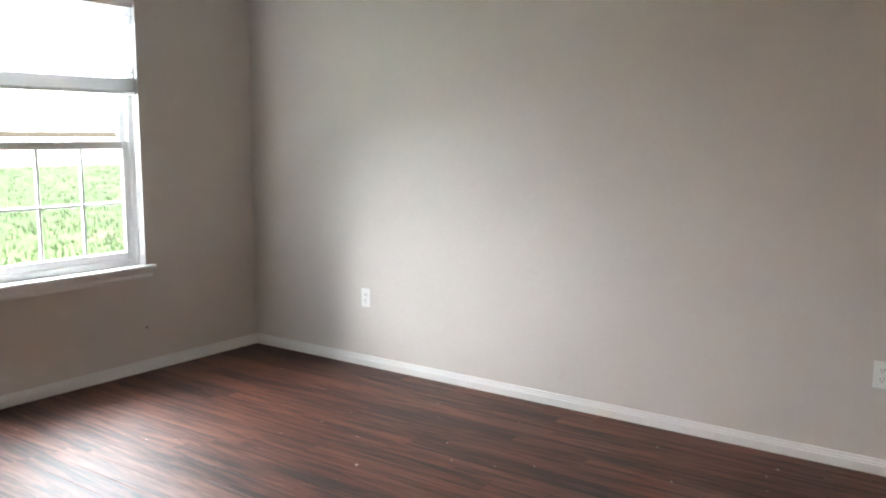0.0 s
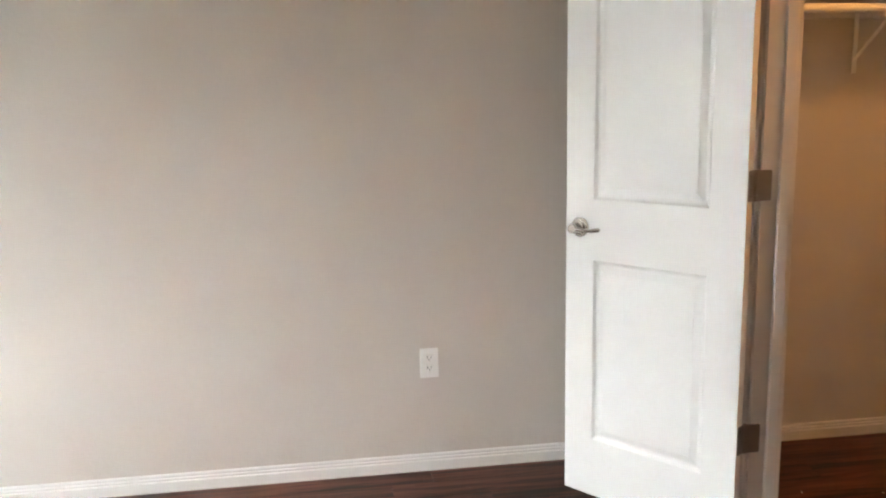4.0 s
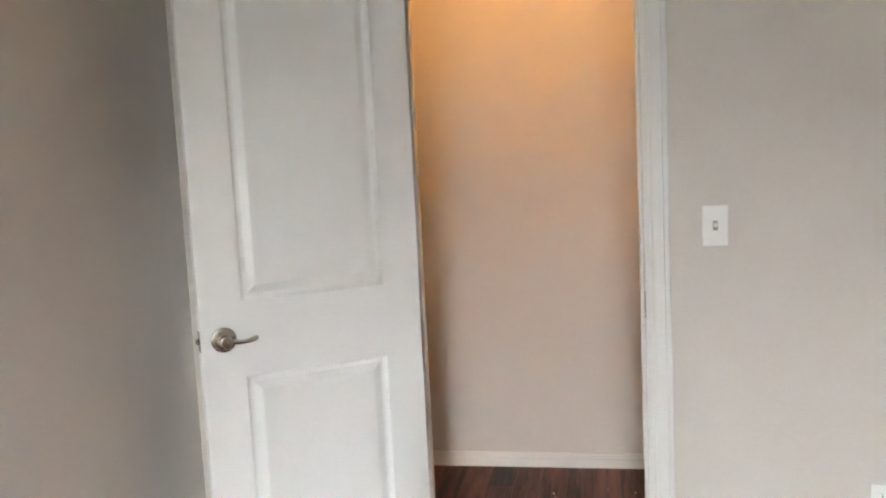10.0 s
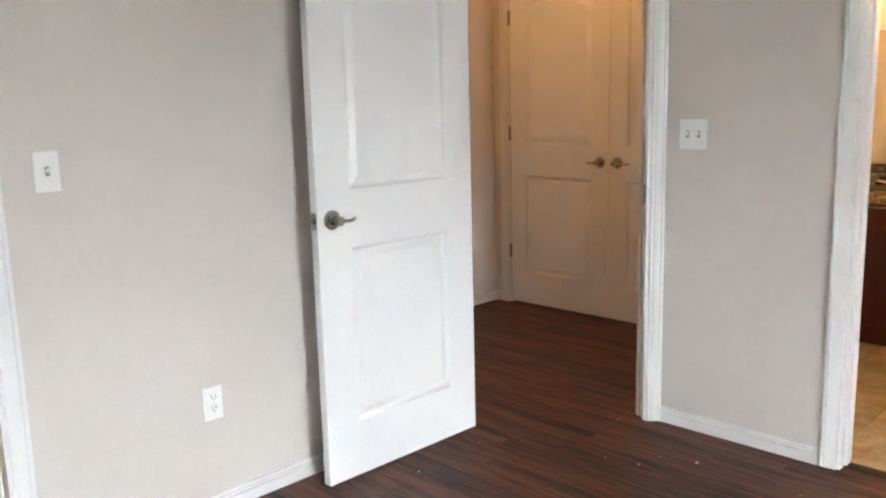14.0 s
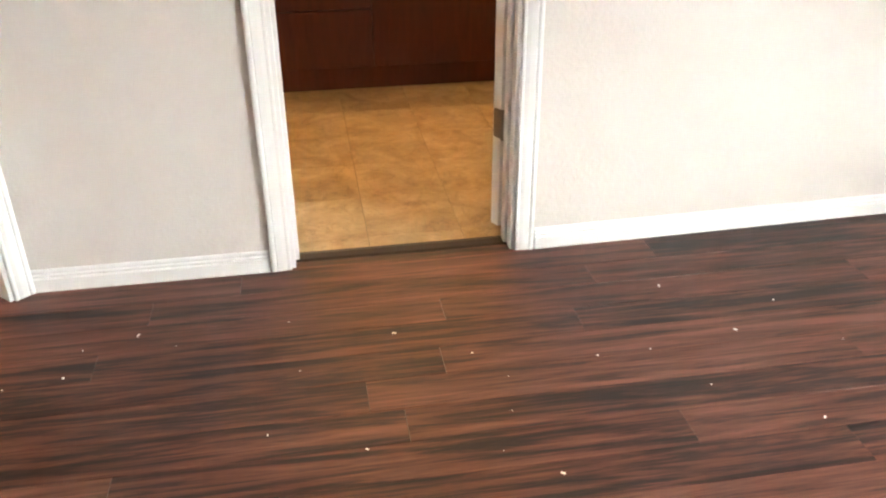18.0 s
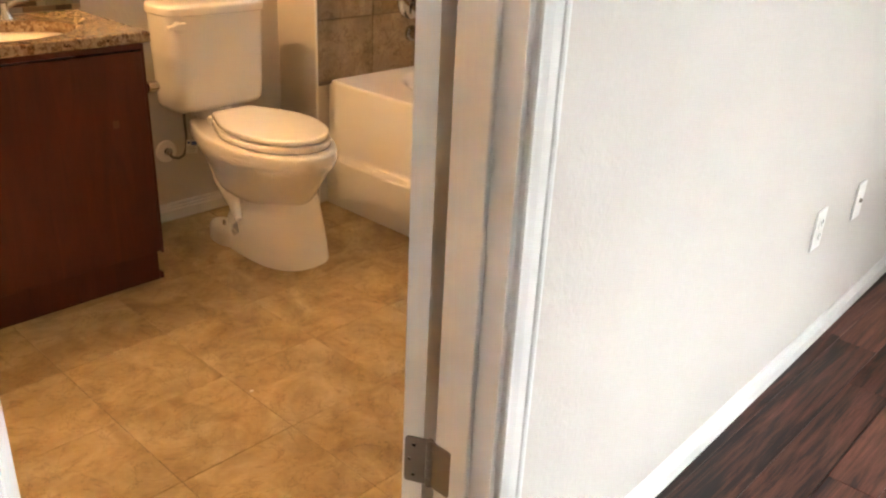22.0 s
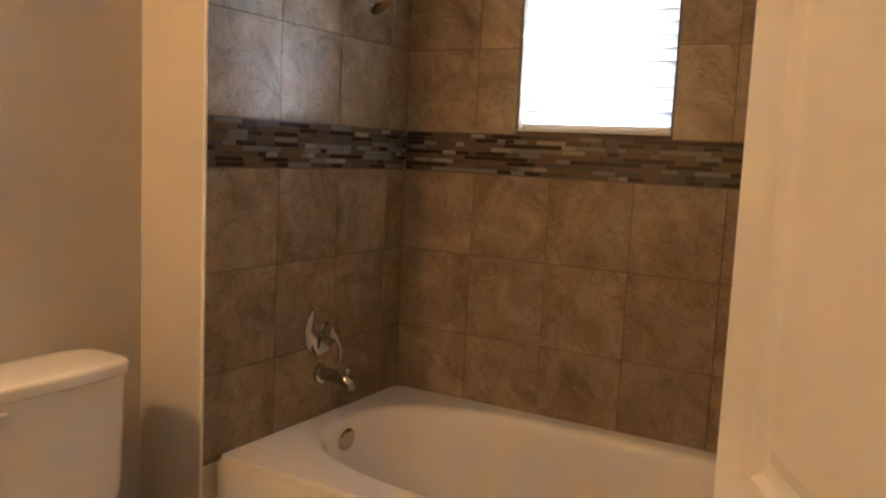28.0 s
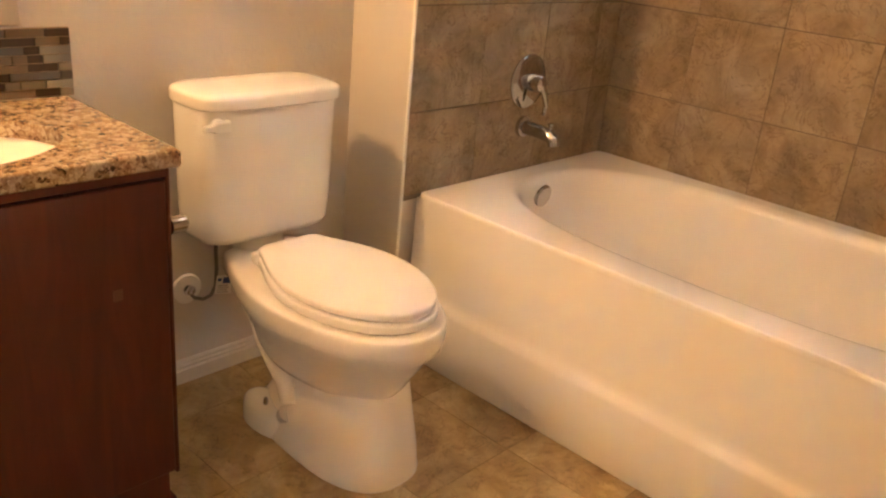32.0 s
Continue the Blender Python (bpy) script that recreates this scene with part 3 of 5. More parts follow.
def door_slab(w, st, h=DH, t=0.035, arch=0.0, zl0=0.216, zl1=0.846, zu0=1.049, zu1=1.90):
    """A two-panel moulded door; hinge edge at x = 0, faces at y = 0 and y = -t, bottom at z = 0.01."""
    bm = bmesh.new()
    V = lambda p: bm.verts.new(p)
    zb = 0.010
    for y0, side in ((0.0, 1), (-t, -1)):
        for a, b, c, d in ((0, st, zb, h), (w - st, w, zb, h), (st, w - st, zb, zl0), (st, w - st, zl1, zu0)):
            bm.faces.new([V((a, y0, c)), V((b, y0, c)), V((b, y0, d)), V((a, y0, d))])
        top = [(st, y0, h), (w - st, y0, h), (w - st, y0, zu1)]
        k = 10 if arch else 1
        for i in range(1, k):
            q = i / k
            top.append((w - st + (2 * st - w) * q, y0, zu1 + arch * 4 * q * (1 - q)))
        top.append((st, y0, zu1))
        bm.faces.new([V(p) for p in top])
        for z0, z1, ar in ((zl0, zl1, 0.0), (zu0, zu1, arch)):
            rings = panel_loops(st, w - st, z0, z1, ar, side, y0)
            vs = [[V(p) for p in r] for r in rings]
            for r0, r1 in zip(vs, vs[1:]):
                for i in range(len(r0)):
                    jn = (i + 1) % len(r0)
                    bm.faces.new((r0[i], r0[jn], r1[jn], r1[i]))
            bm.faces.new(vs[-1])
    for a, b in (((0, zb), (w, zb)), ((w, zb), (w, h)), ((w, h), (0, h)), ((0, h), (0, zb))):
        bm.faces.new([V((a[0], 0, a[1])), V((b[0], 0, b[1])), V((b[0], -t, b[1])), V((a[0], -t, a[1]))])
    bmesh.ops.remove_doubles(bm, verts=bm.verts, dist=0.0004)
    return bm


def lever(parent, x, z, y0, side, point, material=None):
    """A lever handle on the face y0; side is +1 or -1 outwards, point the lever's way along x."""
    mt = material or M_NICKEL
    hd = new("door_handle"); hd.parent = parent
    hd["label"] = "satin nickel lever handle with a round rose"
    hd.matrix_local = pose(x, y0, z)
    rx = -90 if side > 0 else 90
    part("rose", turned([(0.0, 0), (0.033, 0), (0.0335, 0.002), (0.0335, 0.006), (0.0325, 0.0075), (0.029, 0.0085), (0.0285, 0.0105), (0.027, 0.0125), (0.016, 0.014), (0.0, 0.014)], pose(0, 0, 0, rx), 32), mt, hd, smooth=True)
    part("neck", turned([(0, 0.01), (0.019, 0.01), (0.0185, 0.014), (0.0150, 0.017), (0.0142, 0.026), (0.0150, 0.040), (0.0162, 0.052), (0.0150, 0.0545), (0, 0.055)], pose(0, 0, 0, rx), 24), mt, hd, smooth=True)
    q = [(0.004, 0.044, 0.0), (0.018, 0.045, -0.001), (0.032, 0.045, -0.003), (0.047, 0.042, -0.004), (0.062, 0.036, -0.004), (0.074, 0.028, -0.003), (0.082, 0.021, -0.002), (0.086, 0.016, -0.002)]
    part("lever", tube([(point * a, side * b, c) for a, b, c in q], [0.009, 0.0078, 0.0064, 0.0058, 0.0062, 0.0072, 0.0078, 0.005], 14, 0.95), mt, hd, smooth=True)
    return hd


HZ = (0.35, 1.12, 1.84)
HZB = (0.35, 1.19, 1.84)


def leaf(x0, x1, y0, y1, z0, z1, r=0.007, outer=1):
    """A hinge leaf with its two outer corners rounded; outer is +1 where they lie at y1, -1 at y0."""
    ya, yb = (y0, y1) if outer > 0 else (y1, y0)
    pts = [(ya, z0)]
    for k in range(5):
        q = radians(90 * k / 4)
        pts.append((yb - outer * r * (1 - math.sin(q)), z0 + r * (1 - math.cos(q))))
    for k in range(5):
        q = radians(90 * k / 4)
        pts.append((yb - outer * r * (1 - math.cos(q)), z1 - r * (1 - math.sin(q))))
    pts.append((ya, z1))
    return loft([[(x, y, z) for y, z in pts] for x in (x0, x1)])


PIN = 0.012                     # the hinge pin stands this far off the door's face


def hinge(parent, z):
    """The door's half of a butt hinge: its leaf on the door's edge and the knuckle on the pin."""
    hg = new("hinge"); hg.parent = parent; hg.matrix_local = pose(0, 0, z)
    hg["label"] = "satin nickel butt hinge"
    part("leaf", leaf(-0.0022, 0.0004, -0.035 - PIN, -0.004, -0.045, 0.045), M_HINGE, hg)
    for k in range(5):
        z0 = -0.046 + k * 0.0186
        part("knuckle", turned([(0, z0), (0.0056, z0), (0.0062, z0 + 0.001), (0.0062, z0 + 0.0168), (0.0056, z0 + 0.0178), (0, z0 + 0.0178)], pose(-0.003, -0.035 - PIN, 0), 14), M_HINGE, hg, smooth=True)
    for sz in (-0.03, 0.0, 0.03):
        part("screw", turned([(0, 0), (0.0038, 0), (0.003, 0.0012), (0, 0.0012)], pose(-0.0020, -0.020 + 0.008 * (sz == 0), sz, 0, -90), 10), M_CHROME, hg)


def jamb_leaf(frame_ob, x, y0, y1, heights=HZ):
    for z in heights:
        part("hinge_leaf", leaf(x - 0.0018, x + 0.0018, y0, y1, z - 0.045, z + 0.045, outer=1 if y0 < 0.02 else -1), M_HINGE, frame_ob, "satin nickel hinge leaf")


def door(name, m, w, st, label, arch=0.0, heights=HZ, handles=True):
    ob = finish(name, door_slab(w, st, arch=arch), M_DOOR)
    ob.matrix_world = m
    tagged(ob, label, "door", kind="structure")
    if handles:
        lever(ob, w - 0.059, ZH, 0.0, 1, -1)
        lever(ob, w - 0.059, ZH, -0.035, -1, -1)
        part("latch_plate", boxes((w - 0.0005, w + 0.0015, -0.030, -0.005, ZH - 0.028, ZH + 0.028)), M_NICKEL, ob, "nickel latch plate")
        part("latch_bolt", boxes((w + 0.001, w + 0.010, -0.023, -0.012, ZH - 0.008, ZH + 0.008), bevel=0.002, seg=1), M_NICKEL, ob)
    for z in heights:
        hinge(ob, z)
    return ob


f1 = door_frame("door_frame_1", pose(XC, CO0, 0, 0, 0, 90), CO1 - CO0, label="white moulded casing round the closet doorway")
f2 = door_frame("door_frame_2", Matrix.Translation(DG0 + dgv * DS0) @ pose(0, 0, 0, 0, 0, math.degrees(math.atan2(dgv.y, dgv.x))), DS1 - DS0, label="white moulded casing round the bedroom entrance")
f3 = door_frame("door_frame_3", pose(WB0, WF, 0), WB - WB0, TB - WF, label="white moulded casing round the bathroom doorway", stop=0.34)
f4 = door_frame("door_frame_4", pose(XD, YD, 0), 2 * WD, label="white moulded casing round the hall closet doors", back=False)
door("door_1", pose(D1X, D1Y, 0, 0, 0, D1A), 0.632, 0.112, "white two-panel closet door standing wide open")
door("door_2", pose(D2X, D2Y, 0, 0, 0, D2A), D2W, 0.14, "white two-panel bedroom door open against the wall")
door("door_3", pose(WB - 0.0385, TB + 0.0555, 0, 0, 0, BDA), 0.590, 0.105, "white two-panel bathroom door standing wide open", heights=HZB)
dl = door("door_4", pose(XD + 2 * WD - 0.02, YD + 0.012, 0, 0, 0, 180), WD - 0.022, 0.12, "white arched two-panel hall closet door, closed", arch=0.075)
dr = door("door_5", pose(XD + 0.02, YD + 0.047, 0, 0, 0, 0), WD - 0.022, 0.12, "white arched two-panel hall closet door, closed", arch=0.075)
jamb_leaf(f1, 0.0185, -0.014, 0.030)
jamb_leaf(f2, 0.0185, -PIN, 0.034)
jamb_leaf(f3, WB - WB0 - 0.0185, TB - WF - 0.034, TB - WF + PIN, HZB)
for fr, y in ((f1, CO1 - CO0), (f2, DS1 - DS0), (f3, 0)):
    xx = y - 0.0195 if y else 0.0165
    part("strike_plate", boxes((xx, xx + 0.003, TH * 0.12, TH * 0.12 + 0.03, ZH - 0.04, ZH + 0.035) if fr is not f3 else (xx, xx + 0.003, TB - WF - 0.038, TB - WF - 0.008, ZH - 0.04, ZH + 0.035)), M_NICKEL, fr, "nickel strike plate")


def plate(name, m, label, kind, wide=False):
    """A wall plate; local x along the wall, y out of it, centre at the origin."""
    w = 0.058 if wide else 0.035
    ob = finish(name, boxes((-w, w, 0.0, 0.006, -0.057, 0.057), bevel=0.003, seg=2), M_PLATE)
    ob.matrix_world = m
    tagged(ob, label, kind, {"outlet": "wall outlets", "switch": "light switches"}.get(kind, ""))
    for z in (-0.042, 0.042):
        for x in ((-0.023, 0.023) if wide else (0,)):
            part("screw", turned([(0, 0.0055), (0.003, 0.0055), (0.0025, 0.0075), (0, 0.0075)], pose(x, 0, z, -90), 10), M_PLATE, ob)
    if kind == "outlet":
        for z in (-0.0195, 0.0195):
            part("socket", boxes((-0.0165, 0.0165, 0.004, 0.0085, z - 0.0135, z + 0.0135), bevel=0.003, seg=2), M_PLATE, ob)
            for x in (-0.0065, 0.0065):
                part("slot", boxes((x - 0.0012, x + 0.0012, 0.008, 0.0092, z - 0.001, z + 0.008)), M_DARK, ob)
            part("slot", boxes((-0.002, 0.002, 0.008, 0.0092, z - 0.0085, z - 0.0045)), M_DARK, ob)
    elif kind == "jack":
        part("jack", turned([(0, 0.005), (0.007, 0.005), (0.006, 0.012), (0.004, 0.012), (0, 0.012)], pose(0, 0, 0, -90), 14), M_NICKEL, ob)
    else:
        for x in ((-0.023, 0.023) if wide else (0,)):
            part("toggle_frame", boxes((x - 0.006, x + 0.006, 0.005, 0.0075, -0.013, 0.013)), M_SLOT, ob)
            bm = boxes((x - 0.0045, x + 0.0045, 0.006, 0.020, -0.005, 0.005), bevel=0.002, seg=1)
            bmesh.ops.rotate(bm, verts=bm.verts, cent=(x, 0.006, 0), matrix=Euler((radians(28), 0, 0)).to_matrix())
            part("toggle", bm, M_PLATE, ob)
    return ob


ZO, ZS = 0.421, 1.178
plate("outlet", pose(2.216, YA, ZO, 0, 0, 0), "white duplex outlet low on the long wall", "outlet")
plate("outlet", pose(-0.573, YA, ZO, 0, 0, 0), "white duplex outlet low on the wall near the closet", "outlet")
plate("outlet", pose(1.958, face(1.958), ZO, 0, 0, 180 + ASKEW), "white duplex outlet beside a cable jack", "outlet")
plate("cable_jack", pose(2.286, face(2.286), ZO, 0, 0, 180 + ASKEW), "white cable jack plate beside an outlet", "jack")
plate("outlet", pose(XC, -1.707, ZO - 0.04, 0, 0, -90), "white duplex outlet behind the open bedroom door", "outlet")
plate("light_switch", pose(XC, -2.152, ZS, 0, 0, -90), "white single toggle light switch beside the closet", "switch")
plate("light_switch", pose(-0.655, WF, 1.190, 0, 0, 180), "white double toggle light switch beside the entrance", "switch", wide=True)

scuff = finish("scuff_mark", turned([(0, 0), (0.009, 0), (0.006, 0.001), (0, 0.002)], pose(XW, -2.90, 0.262, 0, -90) @ Matrix.Diagonal((0.7, 1.3, 1, 1)), 9), M_SCUFF)
tagged(scuff, "small grey scuff and nail hole low on the wall", "scuff mark")

# ---- bedroom window ----
def bedroom_window():
    w = new("window_1")
    tagged(w, "white single-hung vinyl window with grilles and a raised blind", "window", kind="structure")
    x0, x1 = XW + 0.055, XW + 0.115
    ym = (WY0 + WY1) / 2
    fr = 0.04
    for b in ((x0, x1, WY0, WY0 + fr, WZ0, WZ1), (x0, x1, WY1 - fr, WY1, WZ0, WZ1), (x0, x1, WY0 + fr, WY1 - fr, WZ1 - fr, WZ1), (x0, x1, WY0 + fr, WY1 - fr, WZ0, WZ0 + fr)):
        part("frame", boxes(b, bevel=0.003, seg=1), M_VINYL, w)
    zm = 1.335
    a, b = WY0 + fr, WY1 - fr
    def sash(nm, xa, xb, z0, z1, bars):
        s = new(nm); s.parent = w
        st = 0.042
        for q in ((xa, xb, a, a + st, z0, z1), (xa, xb, b - st, b, z0, z1), (xa, xb, a + st, b - st, z0, z0 + 0.045), (xa, xb, a + st, b - st, z1 - 0.045, z1)):
            part("rail", boxes(q, bevel=0.003, seg=1), M_VINYL, s)
        xm = (xa + xb) / 2
        g = part("pane", boxes((xm - 0.002, xm + 0.002, a + st, b - st, z0 + 0.045, z1 - 0.045)), M_GLASS, s)
        g.visible_shadow = False
        if bars:
            ww = (b - a - 2 * st) / 3
            for i in (1, 2):
                y = a + st + i * ww
                part("muntin", boxes((xm - 0.009, xm + 0.009, y - 0.008, y + 0.008, z0 + 0.045, z1 - 0.045), bevel=0.002, seg=1), M_VINYL, s)
            z = (z0 + z1) / 2 - 0.012
            for i in range(3):
                part("muntin", boxes((xm - 0.0085, xm + 0.0085, a + st + i * ww + 0.008, a + st + (i + 1) * ww - 0.008, z - 0.008, z + 0.008), bevel=0.002, seg=1), M_VINYL, s)
    sash("lower_sash", x0 + 0.004, x0 + 0.028, WZ0 + fr, zm + 0.02, True)
    sash("upper_sash", x0 + 0.032, x0 + 0.056, zm - 0.025, WZ1 - fr, False)
    part("sash_lock", boxes((x0 - 0.012, x0 + 0.004, ym - 0.03, ym + 0.03, zm + 0.02, zm + 0.032), bevel=0.004, seg=2), M_VINYL, w)
    part("sill", boxes((XW - 0.038, x0, WY0 - 0.05, WY1 + 0.05, WZ0 - 0.022, WZ0 + 0.001), bevel=0.006, seg=3), M_TRIM, w, "white painted window stool")
    prof = [(0, 0), (0.010, 0), (0.013, 0.012), (0.012, 0.03), (0.016, 0.05), (0.016, 0.056), (0, 0.056)]
    part("apron", loft([[(XW - o, y, WZ0 - 0.078 + h) for o, h in prof] for y in (WY0 - 0.035, WY1 + 0.035)]), M_TRIM, w)
    for y0, y1 in ((WY0 + 0.0005, WY0 + 0.006), (WY1 - 0.006, WY1 - 0.0005)):
        part("reveal", boxes((XW - 0.002, x0, y0, y1, WZ0 + 0.002, WZ1)), M_TRIM, w)
    bl = new("window_blind")
    tagged(bl, "white horizontal blind pulled half way up", "blind")
    bx = XW + 0.022
    part("headrail", boxes((bx - 0.022, bx + 0.022, WY0 + 0.012, WY1 - 0.012, WZ1 - 0.045, WZ1 - 0.002), bevel=0.003, seg=1), M_VINYL, bl)
    zb = 1.615
    slat = boxes((-0.024, 0.024, WY0 + 0.014, WY1 - 0.014, -0.0013, 0.0013))
    bmesh.ops.rotate(slat, verts=slat.verts, cent=(0, 0, 0), matrix=Euler((0, radians(24), 0)).to_matrix())
    s0 = part("slat", slat, M_BLIND, bl)
    s0.location = (bx, 0, zb + 0.105)
    z = zb + 0.105 + 0.040
    while z < WZ1 - 0.06:
        s = new("slat", s0.data); s.parent = bl; s.location = (bx, 0, z)
        z += 0.040
    g0 = part("gathered_slat", boxes((-0.024, 0.024, WY0 + 0.014, WY1 - 0.014, 0, 0.0036)), M_VINYL, bl)
    g0.location = (bx, 0, zb + 0.022)
    for i in range(1, 12):
        s = new("gathered_slat", g0.data); s.parent = bl; s.location = (bx, 0, zb + 0.022 + i * 0.0058)
    part("bottom_rail", boxes((bx - 0.025, bx + 0.025, WY0 + 0.012, WY1 - 0.012, zb, zb + 0.020), bevel=0.004, seg=2), M_VINYL, bl)
    part("wand", tube([(bx - 0.03, WY0 + 0.035, WZ1 - 0.05), (bx - 0.03, WY0 + 0.034, 1.3), (bx - 0.032, WY0 + 0.030, 0.70)], 0.004, 8), M_VINYL, bl, "thin clear tilt wand")
    for y in (WY0 + 0.14, WY1 - 0.14):
        part("cord", boxes((bx + 0.024, bx + 0.0255, y - 0.001, y + 0.001, zb + 0.02, WZ1 - 0.045)), M_VINYL, bl)


bedroom_window()

# ---- closet shelves ----
def closet_shelves():
    def run(name, label, p0, p1, out, z, brk):
        p0, p1, out = Vector(p0).to_3d(), Vector(p1).to_3d(), Vector(out).to_3d()
        d = (p1 - p0).normalized()
        root = new(name)
        tagged(root, label, "shelf", "closet shelves")
        def bx(a, b, o0, o1, z0, z1):
            pts = [p0 + d * s + out * o + Vector((0, 0, zz)) for s in (a, b) for o in (o0, o1) for zz in (z0, z1)]
            xs, ys, zs = zip(*pts)
            return boxes((min(xs), max(xs), min(ys), max(ys), min(zs), max(zs)), bevel=0.0015, seg=1)
        ln = (p1 - p0).length
        part("board", bx(0.002, ln - 0.002, 0.019, 0.31 if brk else 0.17, z, z + 0.019), M_TRIM, root)
        part("cleat", bx(0.002, ln - 0.002, 0.001, 0.018, z - 0.07, z + 0.019), M_TRIM, root)
        if brk: part("rod", tube([p0 + d * 0.004 + out * 0.27 + Vector((0, 0, z - 0.06)), p1 - d * 0.004 + out * 0.27 + Vector((0, 0, z - 0.06))], 0.016, 16), M_PLATE, root, smooth=True)
        if not brk:
            part("end_cleat", boxes((XCB + 0.001, XCB + 0.019, YCS - 0.335, YCS - 0.019, z - 0.088, z - 0.001), bevel=0.002, seg=1), M_TRIM, root)
        for s in brk:
            b = new("bracket"); b.parent = root
            part("upright", bx(s - 0.009, s + 0.009, 0.0185, 0.024, z - 0.27, z - 0.001), M_PLATE, b)
            part("brace", tube([p0 + d * s + out * 0.022 + Vector((0, 0, z - 0.22)), p0 + d * s + out * 0.27 + Vector((0, 0, z - 0.03))], 0.006, 8), M_PLATE, b)
    run("closet_shelf", "white closet shelf with hanging rod and metal brackets", (XCB, YA), (XC - TH, YA), (0, 1), 1.725, (0.47,))
    run("closet_shelf", "white upper closet shelf with hanging rod", (XCB, YCS), (XC - TH, YCS), (0, -1), 2.05, ())
    run("closet_shelf", "white lower closet shelf with hanging rod", (XCB, YCS), (XC - TH, YCS), (0, -1), 1.075, ())


closet_shelves()

# ---- tub surround ----
def cut(rect, hole):
    a0, a1, b0, b1 = rect
    h0, h1, k0, k1 = hole
    if a1 <= h0 or a0 >= h1 or b1 <= k0 or b0 >= k1: return [rect]
    out = []
    if a0 < h0: out.append((a0, h0, b0, b1)); a0 = h0
    if a1 > h1: out.append((h1, a1, b0, b1)); a1 = h1
    if b0 < k0: out.append((a0, a1, b0, k0))
    if b1 > k1: out.append((a0, a1, k1, b1))
    return out


sur = new("tub_surround")
tagged(sur, "brown stone tile tub surround with a glass mosaic band", "tile wall", kind="structure")
part("grout", boxes((XR + 0.004, XT1 - 0.001, YP + 0.001, YP + 0.0055, ZT - 0.02, HC)), M_WGROUT, sur)
gb = []
for y0, y1, z0, z1 in cut((YE + 0.001, YP, ZT - 0.02, HC), (BY0, BY1, BZ0, BZ1)):
    gb.append((XT1 + 0.001, XT1 + 0.0055, y0, y1, z0, z1))
part("grout", boxes(*gb), M_WGROUT, sur)


def wall_tiles():
    g = 0.0015
    zr = []
    z = ZB0
    while z > ZT:
        zr.append((max(z - TS, ZT - 0.006), z)); z -= TS
    z = ZB1
    while z < HC - 0.01:
        zr.append((z, min(z + TS, HC))); z += TS
    for z0, z1 in zr:
        x = XR + 0.004
        while x < XT1 - 0.01:
            x1 = min(x + TS, XT1 - 0.001)
            finish("tile", boxes((x + g, x1 - g, YP - 0.003, YP + 0.002, z0 + g, z1 - g)), M_WTILE, sur)
            x += TS
        y = YP - 0.003
        while y > YE + 0.01:
            y0 = max(y - TS, YE)
            for a0, a1, b0, b1 in cut((y0, y, z0, z1), (BY0 - 0.006, BY1 + 0.006, BZ0 - 0.006, BZ1 + 0.006)):
                if a1 - a0 > 0.02 and b1 - b0 > 0.02:
                    finish("tile", boxes((XT1 - 0.003, XT1 + 0.002, a0 + g, a1 - g, b0 + g, b1 - g)), M_WTILE, sur)
            y -= TS


def mosaic(parent, length, z0, z1, place, seed, rows):
    """Strips of a mosaic band, each a piece of its own; place turns (along, out, height) into a point."""
    rng = random.Random(seed)
    h = (z1 - z0) / rows
    for r in range(rows):
        s = -rng.uniform(0, 0.08)
        while s < length:
            ln = rng.choice((0.03, 0.05, 0.075, 0.1))
            a, b = max(s, 0) + 0.0008, min(s + ln, length) - 0.0008
            s += ln
            if b - a < 0.004: continue
            out = rng.uniform(0.004, 0.0065)
            lo, hi = z0 + r * h + 0.0008, z0 + (r + 1) * h - 0.0008
            (xa, ya, za), (xb, yb, zb) = place(a, 0.0, lo), place(b, out, hi)
            finish("mosaic_tile", boxes((min(xa, xb), max(xa, xb), min(ya, yb), max(ya, yb), za, zb)), M_MOSAIC, parent)


def mosaic_bands():
    mosaic(sur, XT1 - XR - 0.006, ZB0 + 0.002, ZB1 - 0.002, lambda u, o, z: (XR + 0.005 + u, YP + 0.001 - o, z), 3, 9)
    mosaic(sur, YP - YE - 0.008, ZB0 + 0.002, ZB1 - 0.002, lambda u, o, z: (XT1 + 0.001 - o, YP - 0.006 - u, z), 5, 9)


part("edge_trim", tube([(XR + 0.001, YP + 0.001, 0.001), (XR + 0.001, YP + 0.001, HC)], 0.005, 8), M_PORC, sur, "white edge trim")


